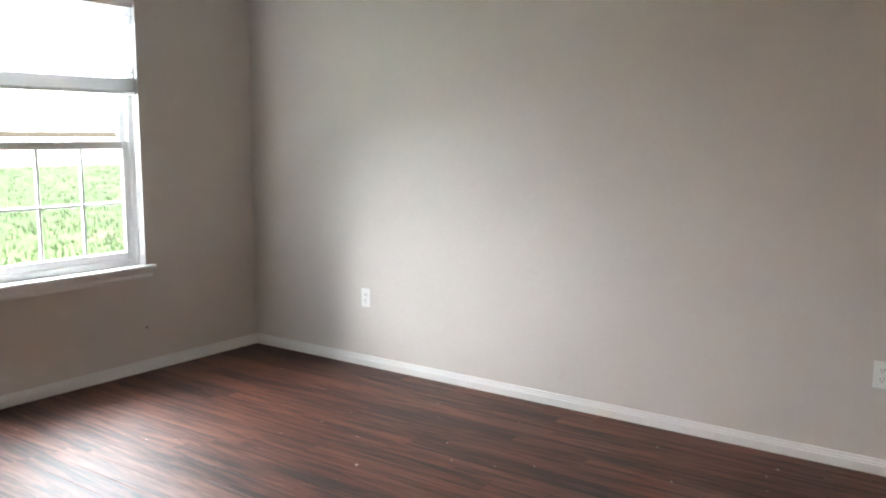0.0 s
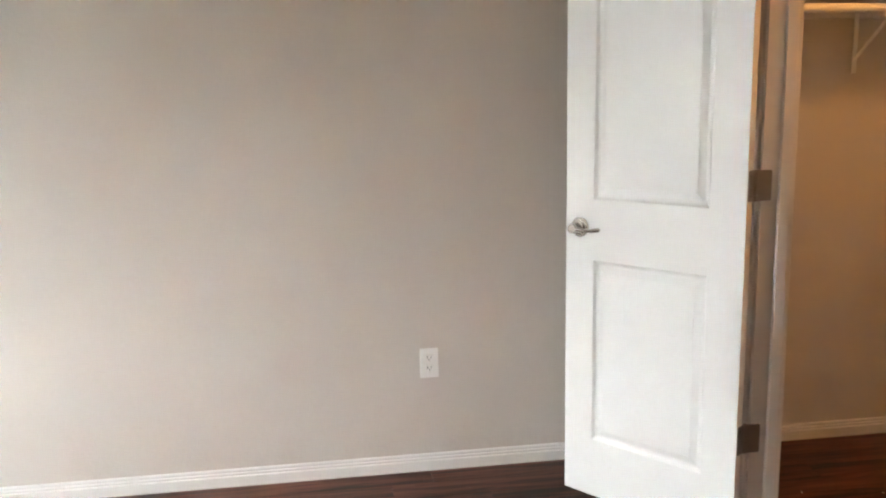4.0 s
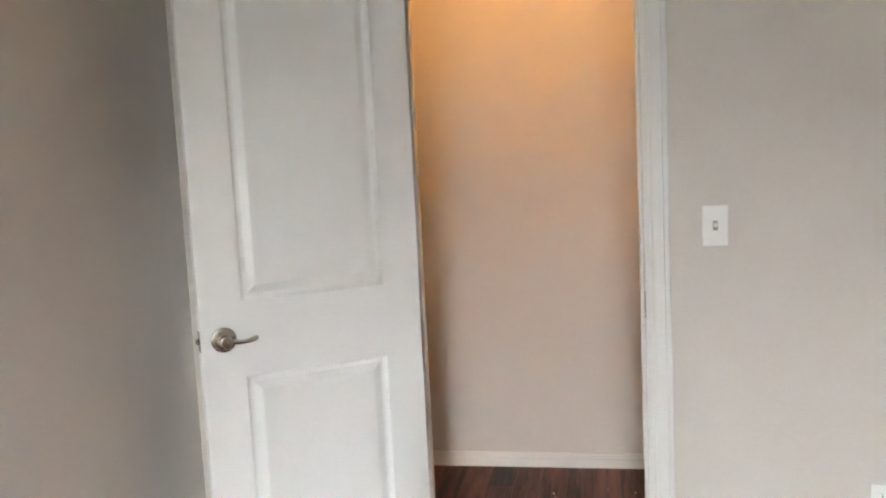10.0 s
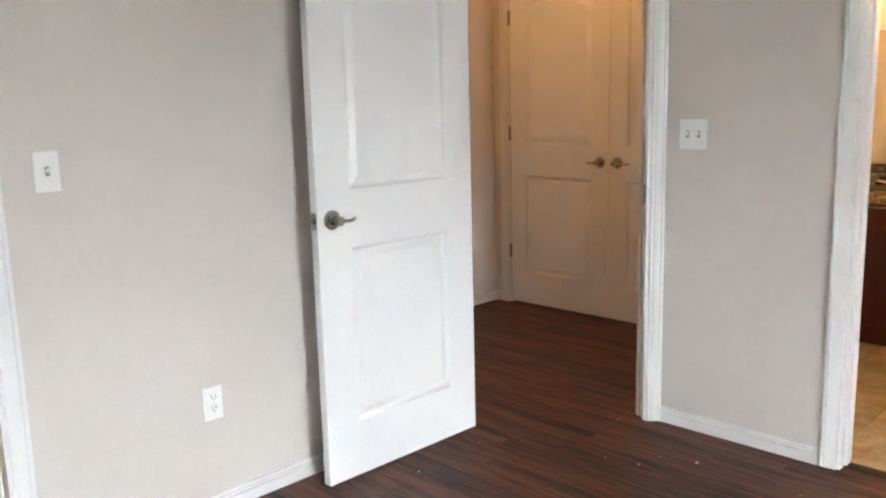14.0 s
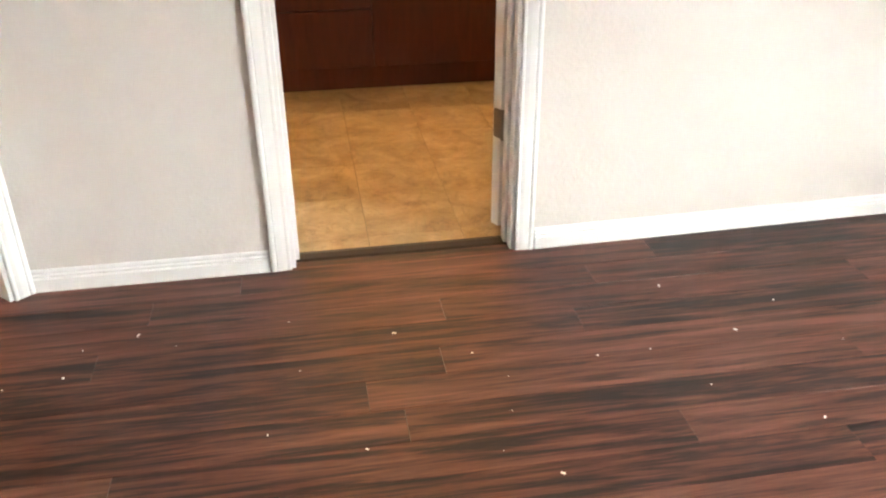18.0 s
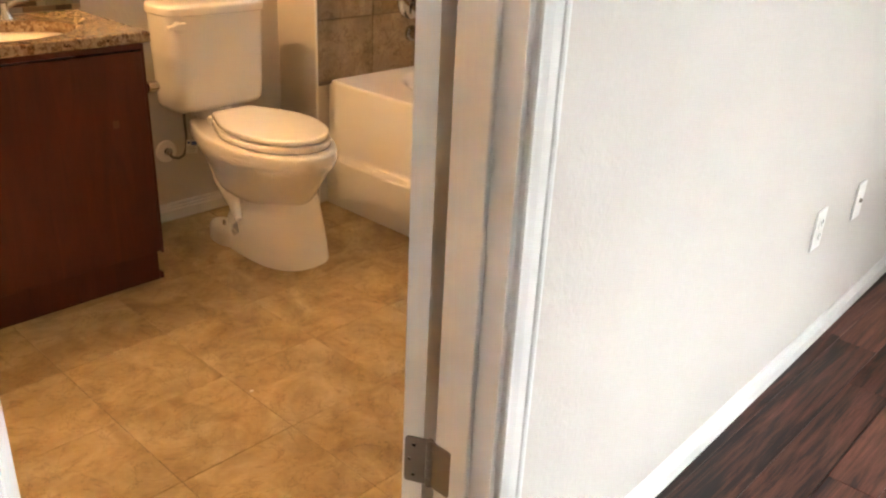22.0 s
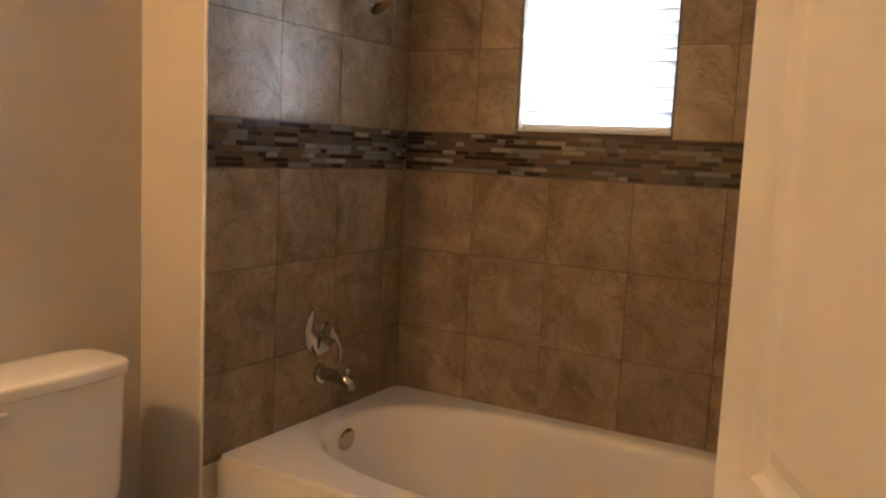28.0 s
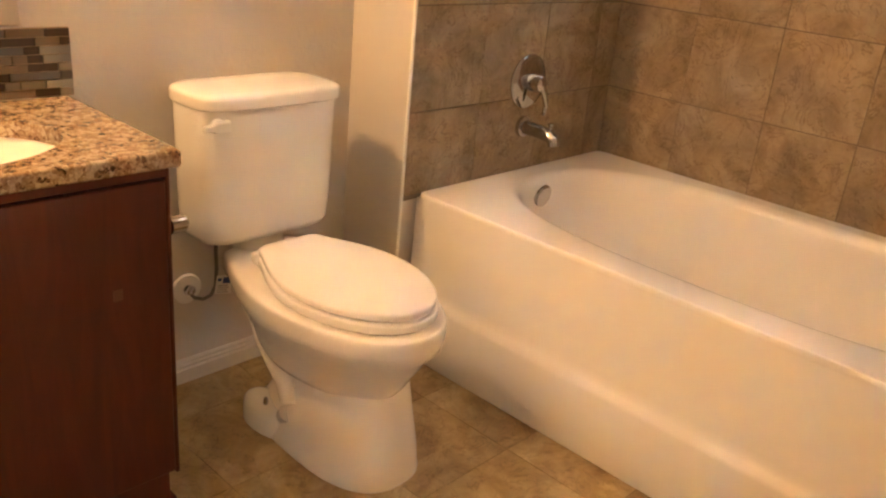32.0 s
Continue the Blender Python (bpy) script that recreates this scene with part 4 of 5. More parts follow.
def bath_window():
    w = new("window_2")
    tagged(w, "small white window with a closed blind above the tub", "window", kind="structure")
    xa, xb = XT1 + 0.09, XT1 + 0.14
    fr = 0.035
    for b in ((xa, xb, BY0, BY0 + fr, BZ0, BZ1), (xa, xb, BY1 - fr, BY1, BZ0, BZ1), (xa, xb, BY0 + fr, BY1 - fr, BZ0, BZ0 + fr), (xa, xb, BY0 + fr, BY1 - fr, BZ1 - fr, BZ1)):
        part("frame", boxes(b, bevel=0.003, seg=1), M_VINYL, w)
    p = part("pane", boxes((xa + 0.02, xa + 0.024, BY0 + fr, BY1 - fr, BZ0 + fr, BZ1 - fr)), M_GLASS, w)
    p.visible_shadow = False
    part("sill", boxes((XT1 - 0.004, xa, BY0 + 0.001, BY1 - 0.001, BZ0 + 0.0005, BZ0 + 0.006)), M_TRIM, w)
    bl = new("window_blind")
    tagged(bl, "white blind lowered over the bathroom window", "blind")
    x = XT1 + 0.045
    slat = boxes((-0.0225, 0.0225, BY0 + 0.008, BY1 - 0.008, -0.0012, 0.0012))
    bmesh.ops.rotate(slat, verts=slat.verts, cent=(0, 0, 0), matrix=Euler((0, radians(64), 0)).to_matrix())
    z = BZ0 + 0.05
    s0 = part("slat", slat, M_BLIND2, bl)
    s0.location = (x, 0, z)
    while z < BZ1 - 0.07:
        z += 0.038
        s = new("slat", s0.data); s.parent = bl; s.location = (x, 0, z)
    part("bottom_rail", boxes((x - 0.024, x + 0.024, BY0 + 0.007, BY1 - 0.007, BZ0 + 0.008, BZ0 + 0.026), bevel=0.003, seg=1), M_VINYL, bl)
    part("headrail", boxes((x - 0.022, x + 0.022, BY0 + 0.006, BY1 - 0.006, BZ1 - 0.042, BZ1 - 0.002), bevel=0.003, seg=1), M_VINYL, bl)


bath_window()


def superellipse(cx, cy, a, b, e, n, z):
    out = []
    for i in range(n):
        t = 2 * math.pi * (i + 0.5) / n
        c, s = math.cos(t), math.sin(t)
        out.append((cx + a * math.copysign(abs(c) ** (2 / e), c), cy + b * math.copysign(abs(s) ** (2 / e), s), z))
    return out


def bathtub():
    n = 96
    y0, y1 = YE + 0.002, YP - 0.004
    lean = 0.014
    cx, cy = (XT0 + lean + XT1) / 2, (y0 + y1) / 2
    a, b = (XT1 - XT0 - lean) / 2 - 0.001, (y1 - y0) / 2
    tub = new("bathtub")
    tagged(tub, "white enamelled alcove bathtub with an oval basin and stepped apron", "bathtub")
    sq = lambda da, z: superellipse(cx, cy, a - da, b - da, 60, n, z)
    ia, ib = 0.345, b - 0.088
    ov = lambda da, db, z, e=2.7: superellipse(2.252, cy, ia - da, ib - db, e, n, z)
    rings = [sq(0.002, ZT - 0.03), sq(0.0, ZT - 0.016), sq(0.0, ZT - 0.008), sq(0.0018, ZT - 0.0025), sq(0.005, ZT - 0.0004), sq(0.008, ZT), sq(0.012, ZT), ov(-0.024, -0.024, ZT), ov(-0.016, -0.016, ZT - 0.0006), ov(-0.008, -0.008, ZT - 0.003), ov(-0.001, -0.001, ZT - 0.0075), ov(0.005, 0.006, ZT - 0.015), ov(0.009, 0.012, ZT - 0.028), ov(0.02, 0.03, ZT - 0.08), ov(0.05, 0.07, ZT - 0.2), ov(0.075, 0.12, ZT - 0.30), ov(0.11, 0.17, ZT - 0.355), ov(0.17, 0.26, ZT - 0.375), ov(0.32, 0.6, ZT - 0.38)]
    part("basin", loft(rings, cap0=False), M_TUB, tub, smooth=True)
    x = XT0
    prof = [(x + lean + 0.0015, ZT - 0.0155), (x + lean + 0.001, ZT - 0.03), (x + lean - 0.001, ZT - 0.14), (x + 0.011, 0.235), (x + 0.010, 0.222), (x + 0.005, 0.208), (x - 0.005, 0.197), (x - 0.008, 0.185), (x + 0.002, 0.004), (x + 0.004, 0.0), (x + 0.04, 0.0), (x + 0.04, ZT - 0.0155)]
    part("apron", loft([[(px, yy, pz) for px, pz in prof] for yy in (y0, y1)]), M_TUB, tub, smooth=True)
    oy = cy + ib - 0.024
    rot = pose(2.214, oy - 0.004, 0.444, 100)
    part("overflow", turned([(0, 0), (0.037, 0), (0.037, 0.006), (0.032, 0.011), (0.006, 0.012), (0, 0.012)], rot, 28), M_CHROME, tub, "chrome overflow plate", smooth=True)


bathtub()


def tub_fittings():
    yw = YP - 0.004
    v = new("shower_valve")
    tagged(v, "chrome round shower valve with lever on the tiled wall", "shower valve")
    vx, vz = 2.224, 0.768
    part("escutcheon", turned([(0, 0), (0.080, 0), (0.080, 0.004), (0.074, 0.009), (0.05, 0.013), (0.03, 0.017), (0, 0.017)], pose(vx, yw, vz, 90), 40), M_CHROME, v, smooth=True)
    part("hub", turned([(0, 0.01), (0.027, 0.012), (0.024, 0.04), (0.022, 0.055), (0.014, 0.062), (0, 0.063)], pose(vx, yw, vz, 90), 24), M_CHROME, v, smooth=True)
    part("lever", tube([(vx, yw - 0.052, vz), (vx + 0.012, yw - 0.06, vz - 0.03), (vx + 0.022, yw - 0.062, vz - 0.065), (vx + 0.024, yw - 0.055, vz - 0.092)], [0.012, 0.009, 0.008, 0.006], 12), M_CHROME, v, smooth=True)
    s = new("tub_spout")
    tagged(s, "chrome tub spout above the tub deck", "tub spout")
    sx, sz = 2.224, 0.626
    part("body", tube([(sx, yw, sz + 0.006), (sx, yw - 0.012, sz + 0.006), (sx, yw - 0.015, sz + 0.006), (sx, yw - 0.07, sz + 0.005), (sx, yw - 0.105, sz), (sx, yw - 0.122, sz - 0.010), (sx, yw - 0.126, sz - 0.026)], [0.032, 0.031, 0.022, 0.021, 0.020, 0.019, 0.017], 18), M_CHROME, s, smooth=True)
    part("diverter", turned([(0, 0), (0.005, 0), (0.005, 0.014), (0.009, 0.016), (0.009, 0.022), (0, 0.024)], pose(sx, yw - 0.106, sz + 0.016), 14), M_CHROME, s, smooth=True)
    h = new("shower")
    tagged(h, "chrome shower head on a bent wall arm", "shower")
    hz = 1.835
    part("flange", turned([(0, 0), (0.03, 0), (0.027, 0.006), (0.012, 0.010), (0, 0.010)], pose(vx, yw, hz, 90), 24), M_CHROME, h, smooth=True)
    part("arm", tube([(vx, yw, hz), (vx, yw - 0.05, hz + 0.008), (vx, yw - 0.10, hz - 0.01), (vx, yw - 0.14, hz - 0.045)], 0.0105, 14), M_CHROME, h, smooth=True)
    part("head", turned([(0, 0.0), (0.012, 0.0), (0.016, -0.02), (0.022, -0.035), (0.036, -0.06), (0.038, -0.07), (0.034, -0.074), (0, -0.074)], pose(vx, yw - 0.138, hz - 0.042, -38), 28), M_CHROME, h, smooth=True)


tub_fittings()

# ---- toilet ----
TX = 1.354                     # centre line


def egg(cx, yb, yf, half, z, n=48, e=2.3, taper=0.0):
    """A ring of an elongated bowl from the back yb to the front yf (towards -y)."""
    cy, b = (yb + yf) / 2, (yb - yf) / 2
    out = []
    for i in range(n):
        t = 2 * math.pi * i / n
        c, s = math.cos(t), math.sin(t)
        y = cy + b * math.copysign(abs(s) ** (2 / e), s)
        w = half * (1 + taper * s)
        out.append((cx + w * math.copysign(abs(c) ** (2 / e), c), y, z))
    return out


def shrunk(ring, k, z):
    """The ring drawn in towards its middle by the factor k, at height z."""
    cx, cy = sum(p[0] for p in ring) / len(ring), sum(p[1] for p in ring) / len(ring)
    return [(cx + (x - cx) * k, cy + (y - cy) * k, z) for x, y, _ in ring]


def lid_shape(cx, yr, yf, wr, wm, z, n=20, k=0.50, r=0.030):
    """A ring with a straight rear edge of half width wr at yr, widening to wm and rounded at the front yf."""
    ym = yr + (yf - yr) * k
    side = [(wr - r * (1 - math.sin(radians(q))), yr - r * (1 - math.cos(radians(q)))) for q in (0, 22, 45, 68, 90)]
    for i in range(1, n):
        u = i / n
        side.append((wr + (wm - wr) * math.sin(u * math.pi / 2), yr - r + (ym - yr + r) * u))
    for i in range(n + 1):
        q = math.pi / 2 * i / n
        side.append((wm * math.cos(q), ym + (yf - ym) * math.sin(q)))
    pts = [(cx + x, y, z) for x, y in side]
    return pts + [(cx - x, y, z) for x, y in reversed(side[:-1])]


def toilet():
    t = new("toilet")
    tagged(t, "white glazed two-piece toilet with the lid closed", "toilet")
    yb = YT - 0.075
    fr = 1.325                     # tip of the bowl
    PX = TX + 0.008
    base = [egg(PX, yb - g, fr + f, w, z, e=e, taper=q) for g, f, w, z, e, q in ((0.10, 0.048, 0.128, 0.0, 2.5, -0.12), (0.10, 0.048, 0.128, 0.008, 2.5, -0.12), (0.11, 0.053, 0.124, 0.022, 2.5, -0.15), (0.14, 0.060, 0.116, 0.06, 2.5, -0.24), (0.18, 0.074, 0.108, 0.13, 2.4, -0.26), (0.20, 0.085, 0.104, 0.19, 2.3, -0.26), (0.21, 0.090, 0.102, 0.216, 2.3, -0.24), (0.22, 0.096, 0.09, 0.245, 2.3, -0.22))]
    part("pedestal", loft(base), M_PORC, t, smooth=True)
    # the bowl: its rear runs out into a straight-sided deck under the tank
    bw = [lid_shape(TX, yr, fr + f, wr, wm, z) for yr, f, wr, wm, z in ((yb - 0.11, 0.112, 0.055, 0.098, 0.196), (yb - 0.10, 0.094, 0.060, 0.118, 0.212), (yb - 0.09, 0.076, 0.066, 0.133, 0.236), (yb - 0.08, 0.060, 0.070, 0.136, 0.264), (yb - 0.065, 0.038, 0.080, 0.151, 0.296), (yb - 0.05, 0.018, 0.092, 0.165, 0.328), (yb - 0.042, -0.004, 0.102, 0.180, 0.352), (yb - 0.04, -0.010, 0.106, 0.184, 0.372), (yb - 0.04, -0.010, 0.107, 0.184, 0.394), (yb - 0.041, -0.009, 0.106, 0.183, 0.402), (yb - 0.044, -0.006, 0.103, 0.180, 0.407), (yb - 0.050, 0.000, 0.097, 0.174, 0.4095), (yb - 0.058, 0.020, 0.088, 0.160, 0.410))]
    part("bowl", loft(bw), M_PORC, t, smooth=True)
    # trapway relief, feet and bolt caps on both flanks
    for sx in (-1, 1):
        tr = [(PX + sx * 0.070, fr + 0.50, 0.330), (PX + sx * 0.080, fr + 0.485, 0.275), (PX + sx * 0.086, fr + 0.45, 0.228), (PX + sx * 0.090, fr + 0.400, 0.192), (PX + sx * 0.094, fr + 0.355, 0.160), (PX + sx * 0.097, fr + 0.335, 0.120), (PX + sx * 0.097, fr + 0.342, 0.080), (PX + sx * 0.090, fr + 0.375, 0.045)]
        part("trapway", tube(tr, [0.020, 0.027, 0.029, 0.029, 0.028, 0.027, 0.025, 0.020], 18), M_PORC, t, smooth=True)
        foot = [egg(PX + sx * 0.086, yb - 0.135 - i, yb - 0.310 + i, 0.050 - i, z, 28, 2.2) for i, z in ((0.0, 0.0), (0.001, 0.040), (0.004, 0.052), (0.010, 0.060), (0.022, 0.065), (0.034, 0.066))]
        part("foot", loft(foot), M_PORC, t, smooth=True)
        part("bolt", turned([(0, 0), (0.006, 0), (0.006, 0.012), (0.004, 0.020), (0, 0.020)], pose(PX + sx * 0.106, yb - 0.232, 0.063), 12), M_CHROME, t, "bare steel floor bolt", smooth=True)
    ys = yb - 0.168
    seat = [lid_shape(TX, ys - i, fr + 0.018 + i, 0.094 - i, 0.158 - i, z) for i, z in ((0.010, 0.4135), (0.002, 0.4140), (0.0004, 0.4152), (0.0, 0.417), (0.0, 0.430), (0.0006, 0.4325), (0.003, 0.4350), (0.008, 0.4362))]
    seat.append(shrunk(seat[-1], 0.8, 0.4364))
    part("seat", loft(seat), M_PORC, t, smooth=True)
    lid = [lid_shape(TX, ys - i, fr + 0.024 + i, 0.092 - i, 0.154 - i, z) for i, z in ((0.012, 0.4402), (0.003, 0.4406), (0.0006, 0.4418), (0.0, 0.4440), (0.0, 0.4520), (0.0008, 0.4545), (0.003, 0.4568), (0.007, 0.4580))]
    lid += [shrunk(lid[-1], k, z) for k, z in ((0.95, 0.4590), (0.8, 0.4610), (0.5, 0.4635), (0.2, 0.4645))]
    part("lid", loft(lid), M_PORC, t, smooth=True)
    for sx in (-1, 1):
        part("seat_hinge", boxes((TX + sx * 0.070 - 0.018, TX + sx * 0.070 + 0.018, ys - 0.006, ys + 0.020, 0.409, 0.440), bevel=0.008, seg=3), M_PORC, t, smooth=True)
    # tank
    TT = TX + 0.002
    cyt = YT - 0.022 - 0.095
    tk = [superellipse(TT, cyt + o, a, b, 4.2, 64, z) for a, b, o, z in ((0.140, 0.060, 0.02, 0.444), (0.162, 0.078, 0.010, 0.447), (0.173, 0.086, 0.005, 0.454), (0.180, 0.090, 0.002, 0.468), (0.184, 0.092, 0.0, 0.52), (0.191, 0.095, 0.0, 0.75), (0.192, 0.095, 0.0, 0.772))]
    part("tank", loft(tk), M_PORC, t, smooth=True)
    part("tank_gasket", turned([(0, 0.40), (0.06, 0.40), (0.07, 0.41), (0.07, 0.446), (0, 0.446)], pose(TX, cyt, 0), 24), M_PORC, t, smooth=True)
    ld = [superellipse(TT, cyt - 0.002, a, b, 4.2, 64, z) for a, b, z in ((0.186, 0.092, 0.7725), (0.193, 0.100, 0.7735), (0.1965, 0.1035, 0.7755), (0.1975, 0.1045, 0.779), (0.1975, 0.1045, 0.796), (0.1965, 0.1035, 0.8005), (0.193, 0.100, 0.8045), (0.187, 0.094, 0.8072), (0.170, 0.078, 0.8095), (0.11, 0.04, 0.811))]
    part("tank_lid", loft(ld), M_PORC, t, smooth=True)
    lv = new("flush_lever"); lv.parent = t
    lx, ly, lz = TT - 0.160, cyt - 0.087, 0.742
    part("hub", turned([(0, 0), (0.017, 0), (0.016, 0.008), (0.010, 0.014), (0, 0.014)], pose(lx + 0.0, ly + 0.002, lz, 90), 20), M_PORC, lv, smooth=True)
    arm = [(lx + 0.020, 0.013), (lx + 0.018, 0.0145), (lx - 0.012, 0.0135), (lx - 0.020, 0.008), (lx - 0.040, 0.006), (lx - 0.044, 0.003)]
    part("arm", loft([[(ax, ly - 0.010 - o, lz + 0.001 + q) for o, q in ((0, -h), (0.008, -h), (0.012, -h * 0.7), (0.012, h * 0.7), (0.008, h), (0, h))] for ax, h in arm]), M_PORC, lv)
    # water supply
    s = new("supply_valve")
    tagged(s, "chrome water stop valve with a braided hose and white tag", "valve")
    vx, vz = 1.224, 0.266
    part("escutcheon", turned([(0, 0), (0.041, 0), (0.041, 0.003), (0.038, 0.007), (0.024, 0.009), (0.016, 0.010), (0, 0.010)], pose(vx, YT, vz, 90), 28), M_PLATE, s, "round white wall plate", smooth=True)
    part("stem", turned([(0, 0.008), (0.014, 0.008), (0.014, 0.013), (0.008, 0.014), (0.008, 0.024), (0, 0.024)], pose(vx, YT, vz, 90), 14), M_CHROME, s, smooth=True)
    part("handle", turned([(0, 0), (0.010, 0), (0.012, 0.002), (0.012, 0.008), (0.009, 0.010), (0, 0.010)], pose(vx - 0.003, YT - 0.024, vz + 0.006, 90), 14), M_CHROME, s, "small oval handle", smooth=True)
    hose = [(vx, YT - 0.020, vz - 0.006), (vx + 0.010, YT - 0.024, vz - 0.020), (vx + 0.030, YT - 0.032, vz - 0.026), (vx + 0.044, YT - 0.044, vz - 0.014), (vx + 0.050, YT - 0.058, vz + 0.018), (vx + 0.044, YT - 0.074, vz + 0.07), (vx + 0.030, YT - 0.095, vz + 0.13), (vx + 0.024, YT - 0.105, vz + 0.178)]
    part("hose", tube(hose, 0.0048, 10), M_HOSE, s, "grey braided hose", smooth=True)
    part("nut", turned([(0, 0), (0.014, 0), (0.014, 0.02), (0, 0.02)], pose(vx + 0.024, YT - 0.105, vz + 0.162), 6), M_PLATE, s)
    tag = part("tag", boxes((-0.021, 0.021, -0.0006, 0.0006, -0.025, 0.025)), M_PLATE, s, "small white paper tag")
    tag.matrix_local = pose(vx + 0.060, YT - 0.080, vz + 0.026, 0, 8, -10)
    blue = mat("blue_print", (0.03, 0.08, 0.3), 0.5)
    for a, b, c, d in ((-0.004, 0.016, 0.004, 0.020), (-0.018, -0.008, 0.010, 0.018)):
        part("print_block", boxes((a, b, -0.0016, -0.0012, c, d)), blue, tag)
    for k in range(4):
        part("print_line", boxes((-0.017, 0.014 - 0.004 * (k % 2), -0.0016, -0.0012, -0.021 + 0.006 * k, -0.019 + 0.006 * k)), M_SLOT, tag)


toilet()

# ---- vanity ----
YVF = 1.605                    # cabinet front


def vanity():
    x0, x1 = XBJ + 0.004, XV1
    v = new("vanity_cabinet")
    tagged(v, "cherry-stained bathroom vanity cabinet with drawers", "cabinet")
    part("body", boxes((x0, x1, YVF + 0.019, YT - 0.004, 0.10, 0.585)), M_CHERRY, v)
    part("toe_kick", boxes((x0, x1 - 0.004, YVF + 0.028, YT - 0.006, 0.0, 0.099)), M_CHERRY, v)
    part("end_panel", boxes((x1, x1 + 0.008, YVF + 0.004, YT - 0.004, 0.098, 0.756), bevel=0.002, seg=1), M_CHERRY, v)
    part("toe_trim", boxes((x1 - 0.003, x1 + 0.010, YVF + 0.024, YT - 0.004, 0.0, 0.022), bevel=0.004, seg=2), M_CHERRY, v)
    def front(nm, a, b, z0, z1):
        part(nm, boxes((a + 0.003, b - 0.003, YVF, YVF + 0.0185, z0 + 0.003, z1 - 0.003), bevel=0.003, seg=2), M_CHERRY, v)
    for z0, z1 in ((0.105, 0.372), (0.372, 0.605), (0.605, 0.738)):
        front("drawer", -0.155, 0.345, z0, z1)
    for a, b in ((x0, -0.55), (-0.55, -0.155), (0.345, x1)):
        front("door", a, b, 0.105, 0.738)
    part("rail", boxes((x0, x1, YVF + 0.002, YVF + 0.018, 0.740, 0.756)), M_CHERRY, v)
    top = finish("countertop", boxes((x0 - 0.002, x1 + 0.026, YVF - 0.010, YT - 0.002, 0.757, 0.789), bevel=0.006, seg=3), M_GRANITE)
    tagged(top, "speckled brown granite countertop with two undermount sinks", "countertop")
    for i, sx in enumerate((-0.45, 0.62)):
        cut_b = turned([(0, -0.2), (1, -0.2), (1, 0.2), (0, 0.2)], None, 48)
        cutter = finish("cutter", cut_b, None)
        cutter.matrix_world = pose(sx, 1.80, 0.77) @ Matrix.Diagonal((0.215, 0.155, 1, 1))
        md = top.modifiers.new("sink_hole", "BOOLEAN")
        md.object = cutter
        md.operation = "DIFFERENCE"
        bpy.context.view_layer.update()
        dg = bpy.context.evaluated_depsgraph_get()
        me = bpy.data.meshes.new_from_object(top.evaluated_get(dg))
        top.modifiers.clear()
        top.data = me
        bpy.data.objects.remove(cutter)
        sk = new("sink")
        tagged(sk, "white oval undermount sink", "sink", "vanity sinks")
        rings = []
        for a, b, z in ((0.232, 0.172, 0.7495), (0.222, 0.162, 0.756), (0.213, 0.153, 0.745), (0.203, 0.145, 0.71), (0.17, 0.115, 0.64), (0.10, 0.07, 0.612), (0.025, 0.025, 0.608)):
            rings.append(superellipse(sx, 1.80, a, b, 2, 48, z))
        part("bowl", loft(rings, cap0=False), M_PORC, sk, smooth=True)
        part("drain", turned([(0, 0), (0.022, 0), (0.020, 0.003), (0, 0.003)], pose(sx, 1.80, 0.609), 20), M_CHROME, sk, smooth=True)
        fc = new("faucet")
        tagged(fc, "chrome widespread sink faucet with two lever handles", "faucet", "vanity faucets")
        fy = 1.985
        part("spout", tube([(sx, fy, 0.789), (sx, fy, 0.84), (sx, fy - 0.015, 0.875), (sx, fy - 0.05, 0.89), (sx, fy - 0.09, 0.877), (sx, fy - 0.105, 0.838)], [0.022, 0.014, 0.013, 0.012, 0.011, 0.010], 14), M_CHROME, fc, smooth=True)
        for hx in (-0.10, 0.10):
            part("handle_base", turned([(0, 0), (0.024, 0), (0.022, 0.006), (0.014, 0.02), (0.013, 0.045), (0, 0.048)], pose(sx + hx, fy, 0.7892), 18), M_CHROME, fc, smooth=True)
            part("handle", tube([(sx + hx, fy, 0.823), (sx + hx * 1.35, fy - 0.004, 0.835), (sx + hx * 1.7, fy - 0.006, 0.838)], [0.010, 0.008, 0.005], 10), M_CHROME, fc, smooth=True)
    bs = finish("backsplash", boxes((x0, x1 + 0.034, YT - 0.007, YT - 0.001, 0.7895, 0.929)), M_GROUT)
    tagged(bs, "brown glass mosaic backsplash behind the vanity", "backsplash")
    mosaic(bs, x1 + 0.034 - x0, 0.791, 0.9285, lambda u, o, z: (x0 + u, YT - 0.007 - o, z), 8, 8)
    mr = finish("mirror", boxes((x0 + 0.01, x1 - 0.06, YT - 0.008, YT - 0.002, 0.936, 1.66)), M_MIRROR)
    tagged(mr, "large frameless wall mirror above the vanity", "mirror")
    for sx in (0.53, -0.42):
        lt = new("vanity_light")
        tagged(lt, "wall lamp above the mirror", "lamp", "vanity lights")
        part("mount", boxes((sx - 0.18, sx + 0.18, YT - 0.03, YT - 0.001, 1.86, 1.94), bevel=0.006, seg=2), M_NICKEL, lt)


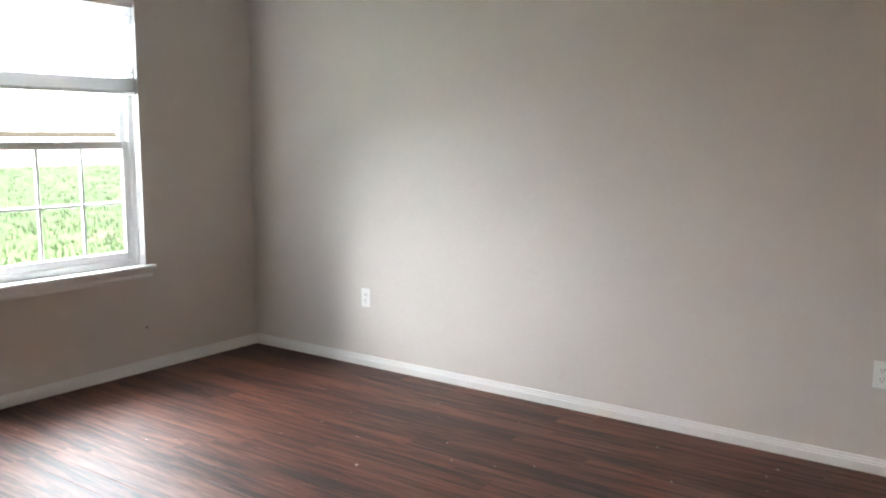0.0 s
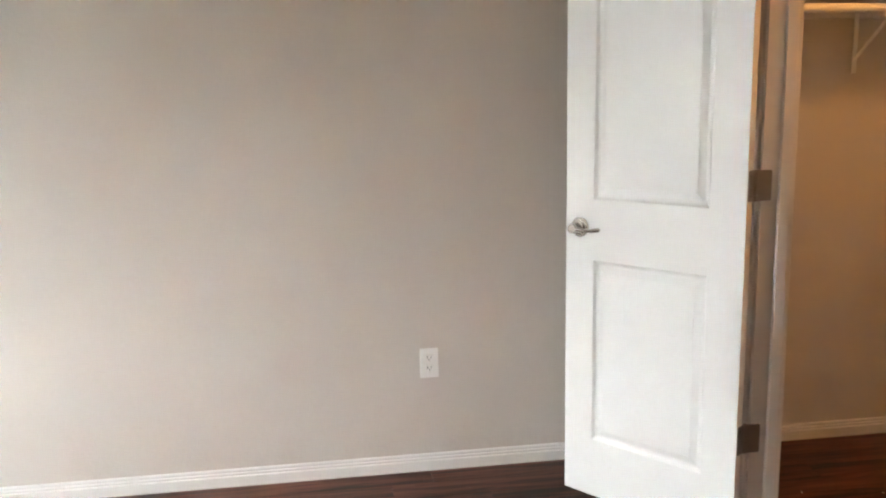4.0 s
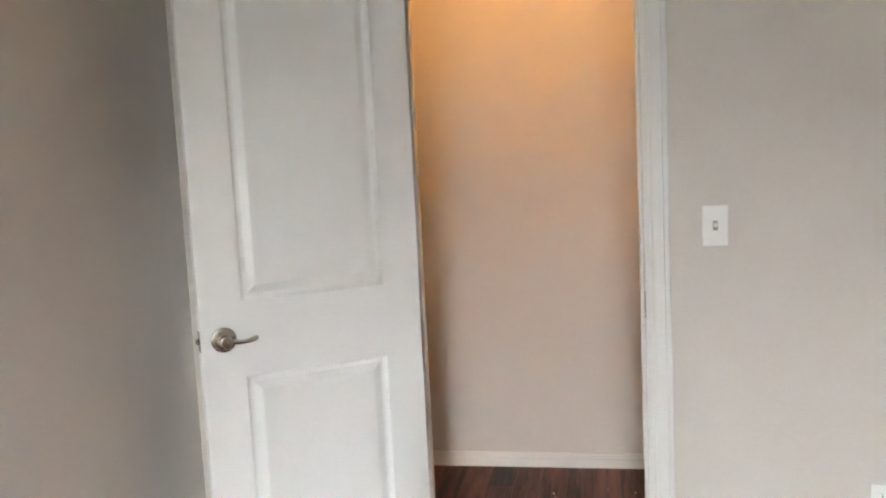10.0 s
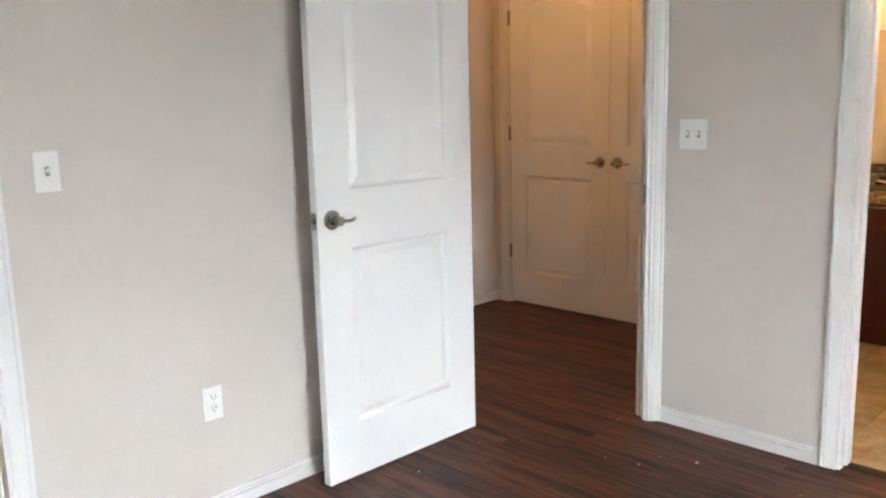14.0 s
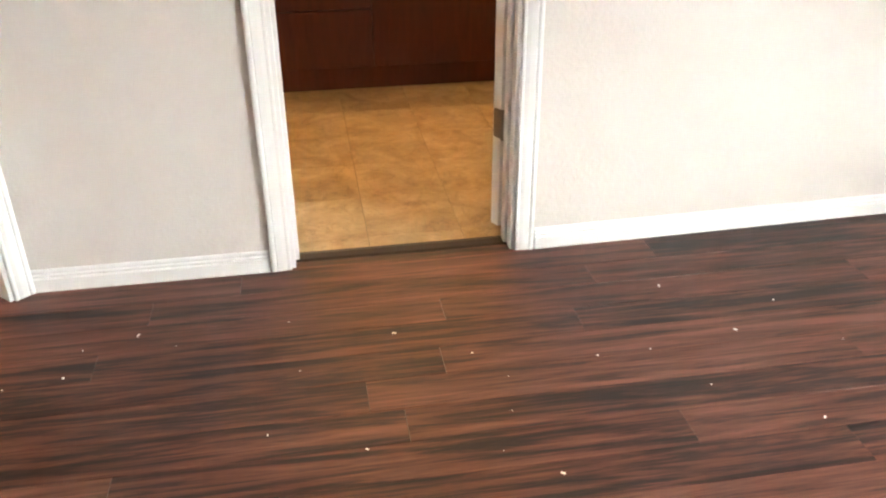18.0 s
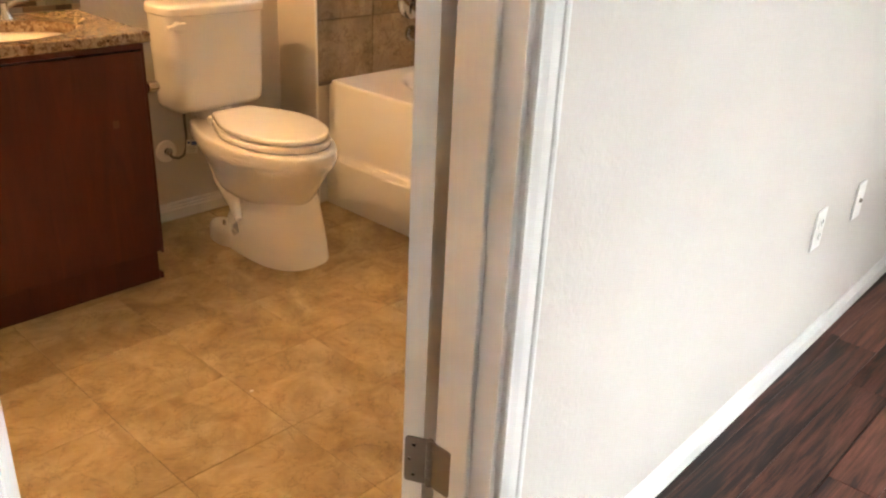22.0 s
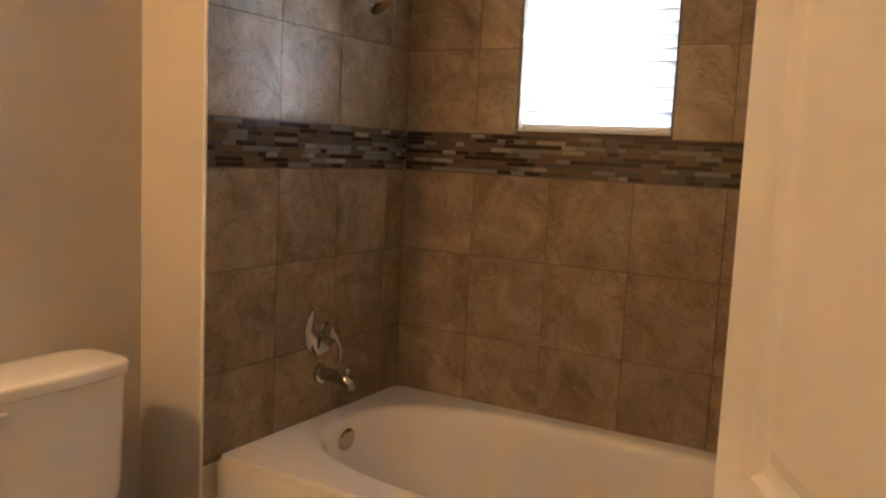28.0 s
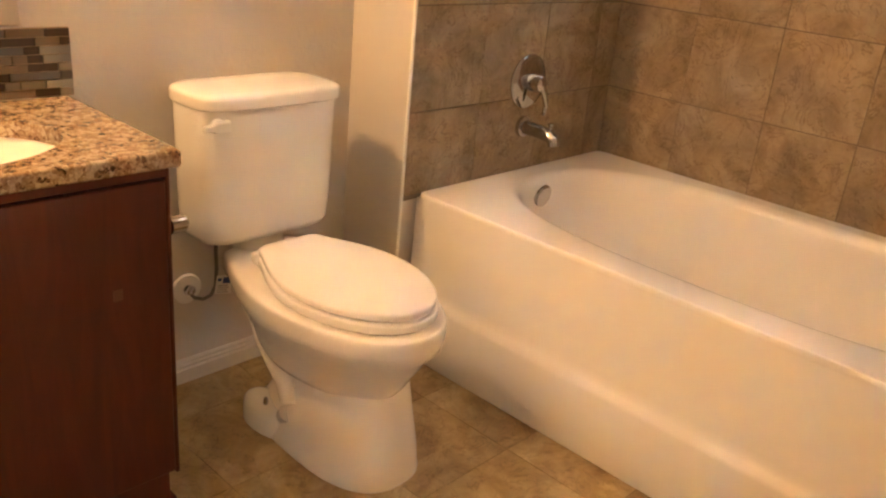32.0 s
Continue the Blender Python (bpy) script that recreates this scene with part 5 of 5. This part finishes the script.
vanity()
tape = finish("tape_residue", boxes((0.829, 0.847, YVF - 0.0012, YVF - 0.0002, 0.524, 0.546)), mat("pale_tape_residue", (0.115, 0.036, 0.018), 0.5))
tagged(tape, "small pale square of tape residue on the cabinet door", "tape")

paper = new("toilet_paper_holder")
tagged(paper, "chrome toilet paper holder on the vanity side", "paper holder")
py, pz = 1.78, 0.60
for yy in (py - 0.07, py + 0.07):
    part("post", turned([(0, 0), (0.02, 0), (0.018, 0.006), (0.009, 0.012), (0.012, 0.045), (0.018, 0.050), (0.018, 0.080), (0.014, 0.085), (0, 0.086)], pose(XV1 + 0.008, yy, pz, 0, 90), 18), M_CHROME, paper, smooth=True)
part("roller", tube([(XV1 + 0.066, py - 0.072, pz), (XV1 + 0.066, py + 0.072, pz)], 0.015, 14), M_PLATE, paper, smooth=True)

# ---- debris on the floor ----
rngd = random.Random(12)
crumbs = []
for px, py2 in ((0.782, 0.90), (1.228, -2.542), (-0.237, -3.543), (0.953, -0.321), (1.061, -0.563), (-0.453, -0.320), (-0.603, -0.475), (0.193, -0.425), (0.472, -0.984), (1.094, -0.918)):
    crumbs.append((px, py2, 0.006))
for i in range(110):
    crumbs.append((rngd.uniform(-1.3, 3.0), rngd.uniform(-3.6, -0.1), rngd.uniform(0.0015, 0.0042)))
for i in range(24):
    crumbs.append((rngd.uniform(-2.5, -1.5), rngd.uniform(-3.6, -1.9), rngd.uniform(0.002, 0.007)))
bmc = []
for x, y, r in crumbs:
    b = boxes((-r * rngd.uniform(0.4, 1.2), r * rngd.uniform(0.4, 1.2), -r * 0.4, r * 0.4, 0, r * 0.45), bevel=r * 0.12, seg=1)
    bmesh.ops.transform(b, matrix=pose(x, y, 0.0004, 0, 0, rngd.uniform(0, 180)), verts=b.verts)
    bmc.append(b)
deb = finish("plaster_crumbs", merge(*bmc), M_PLATE)
tagged(deb, "small white plaster crumbs scattered on the floor", "debris", kind="stuff")

plank_floor()
tile_floor()
wall_tiles()
mosaic_bands()
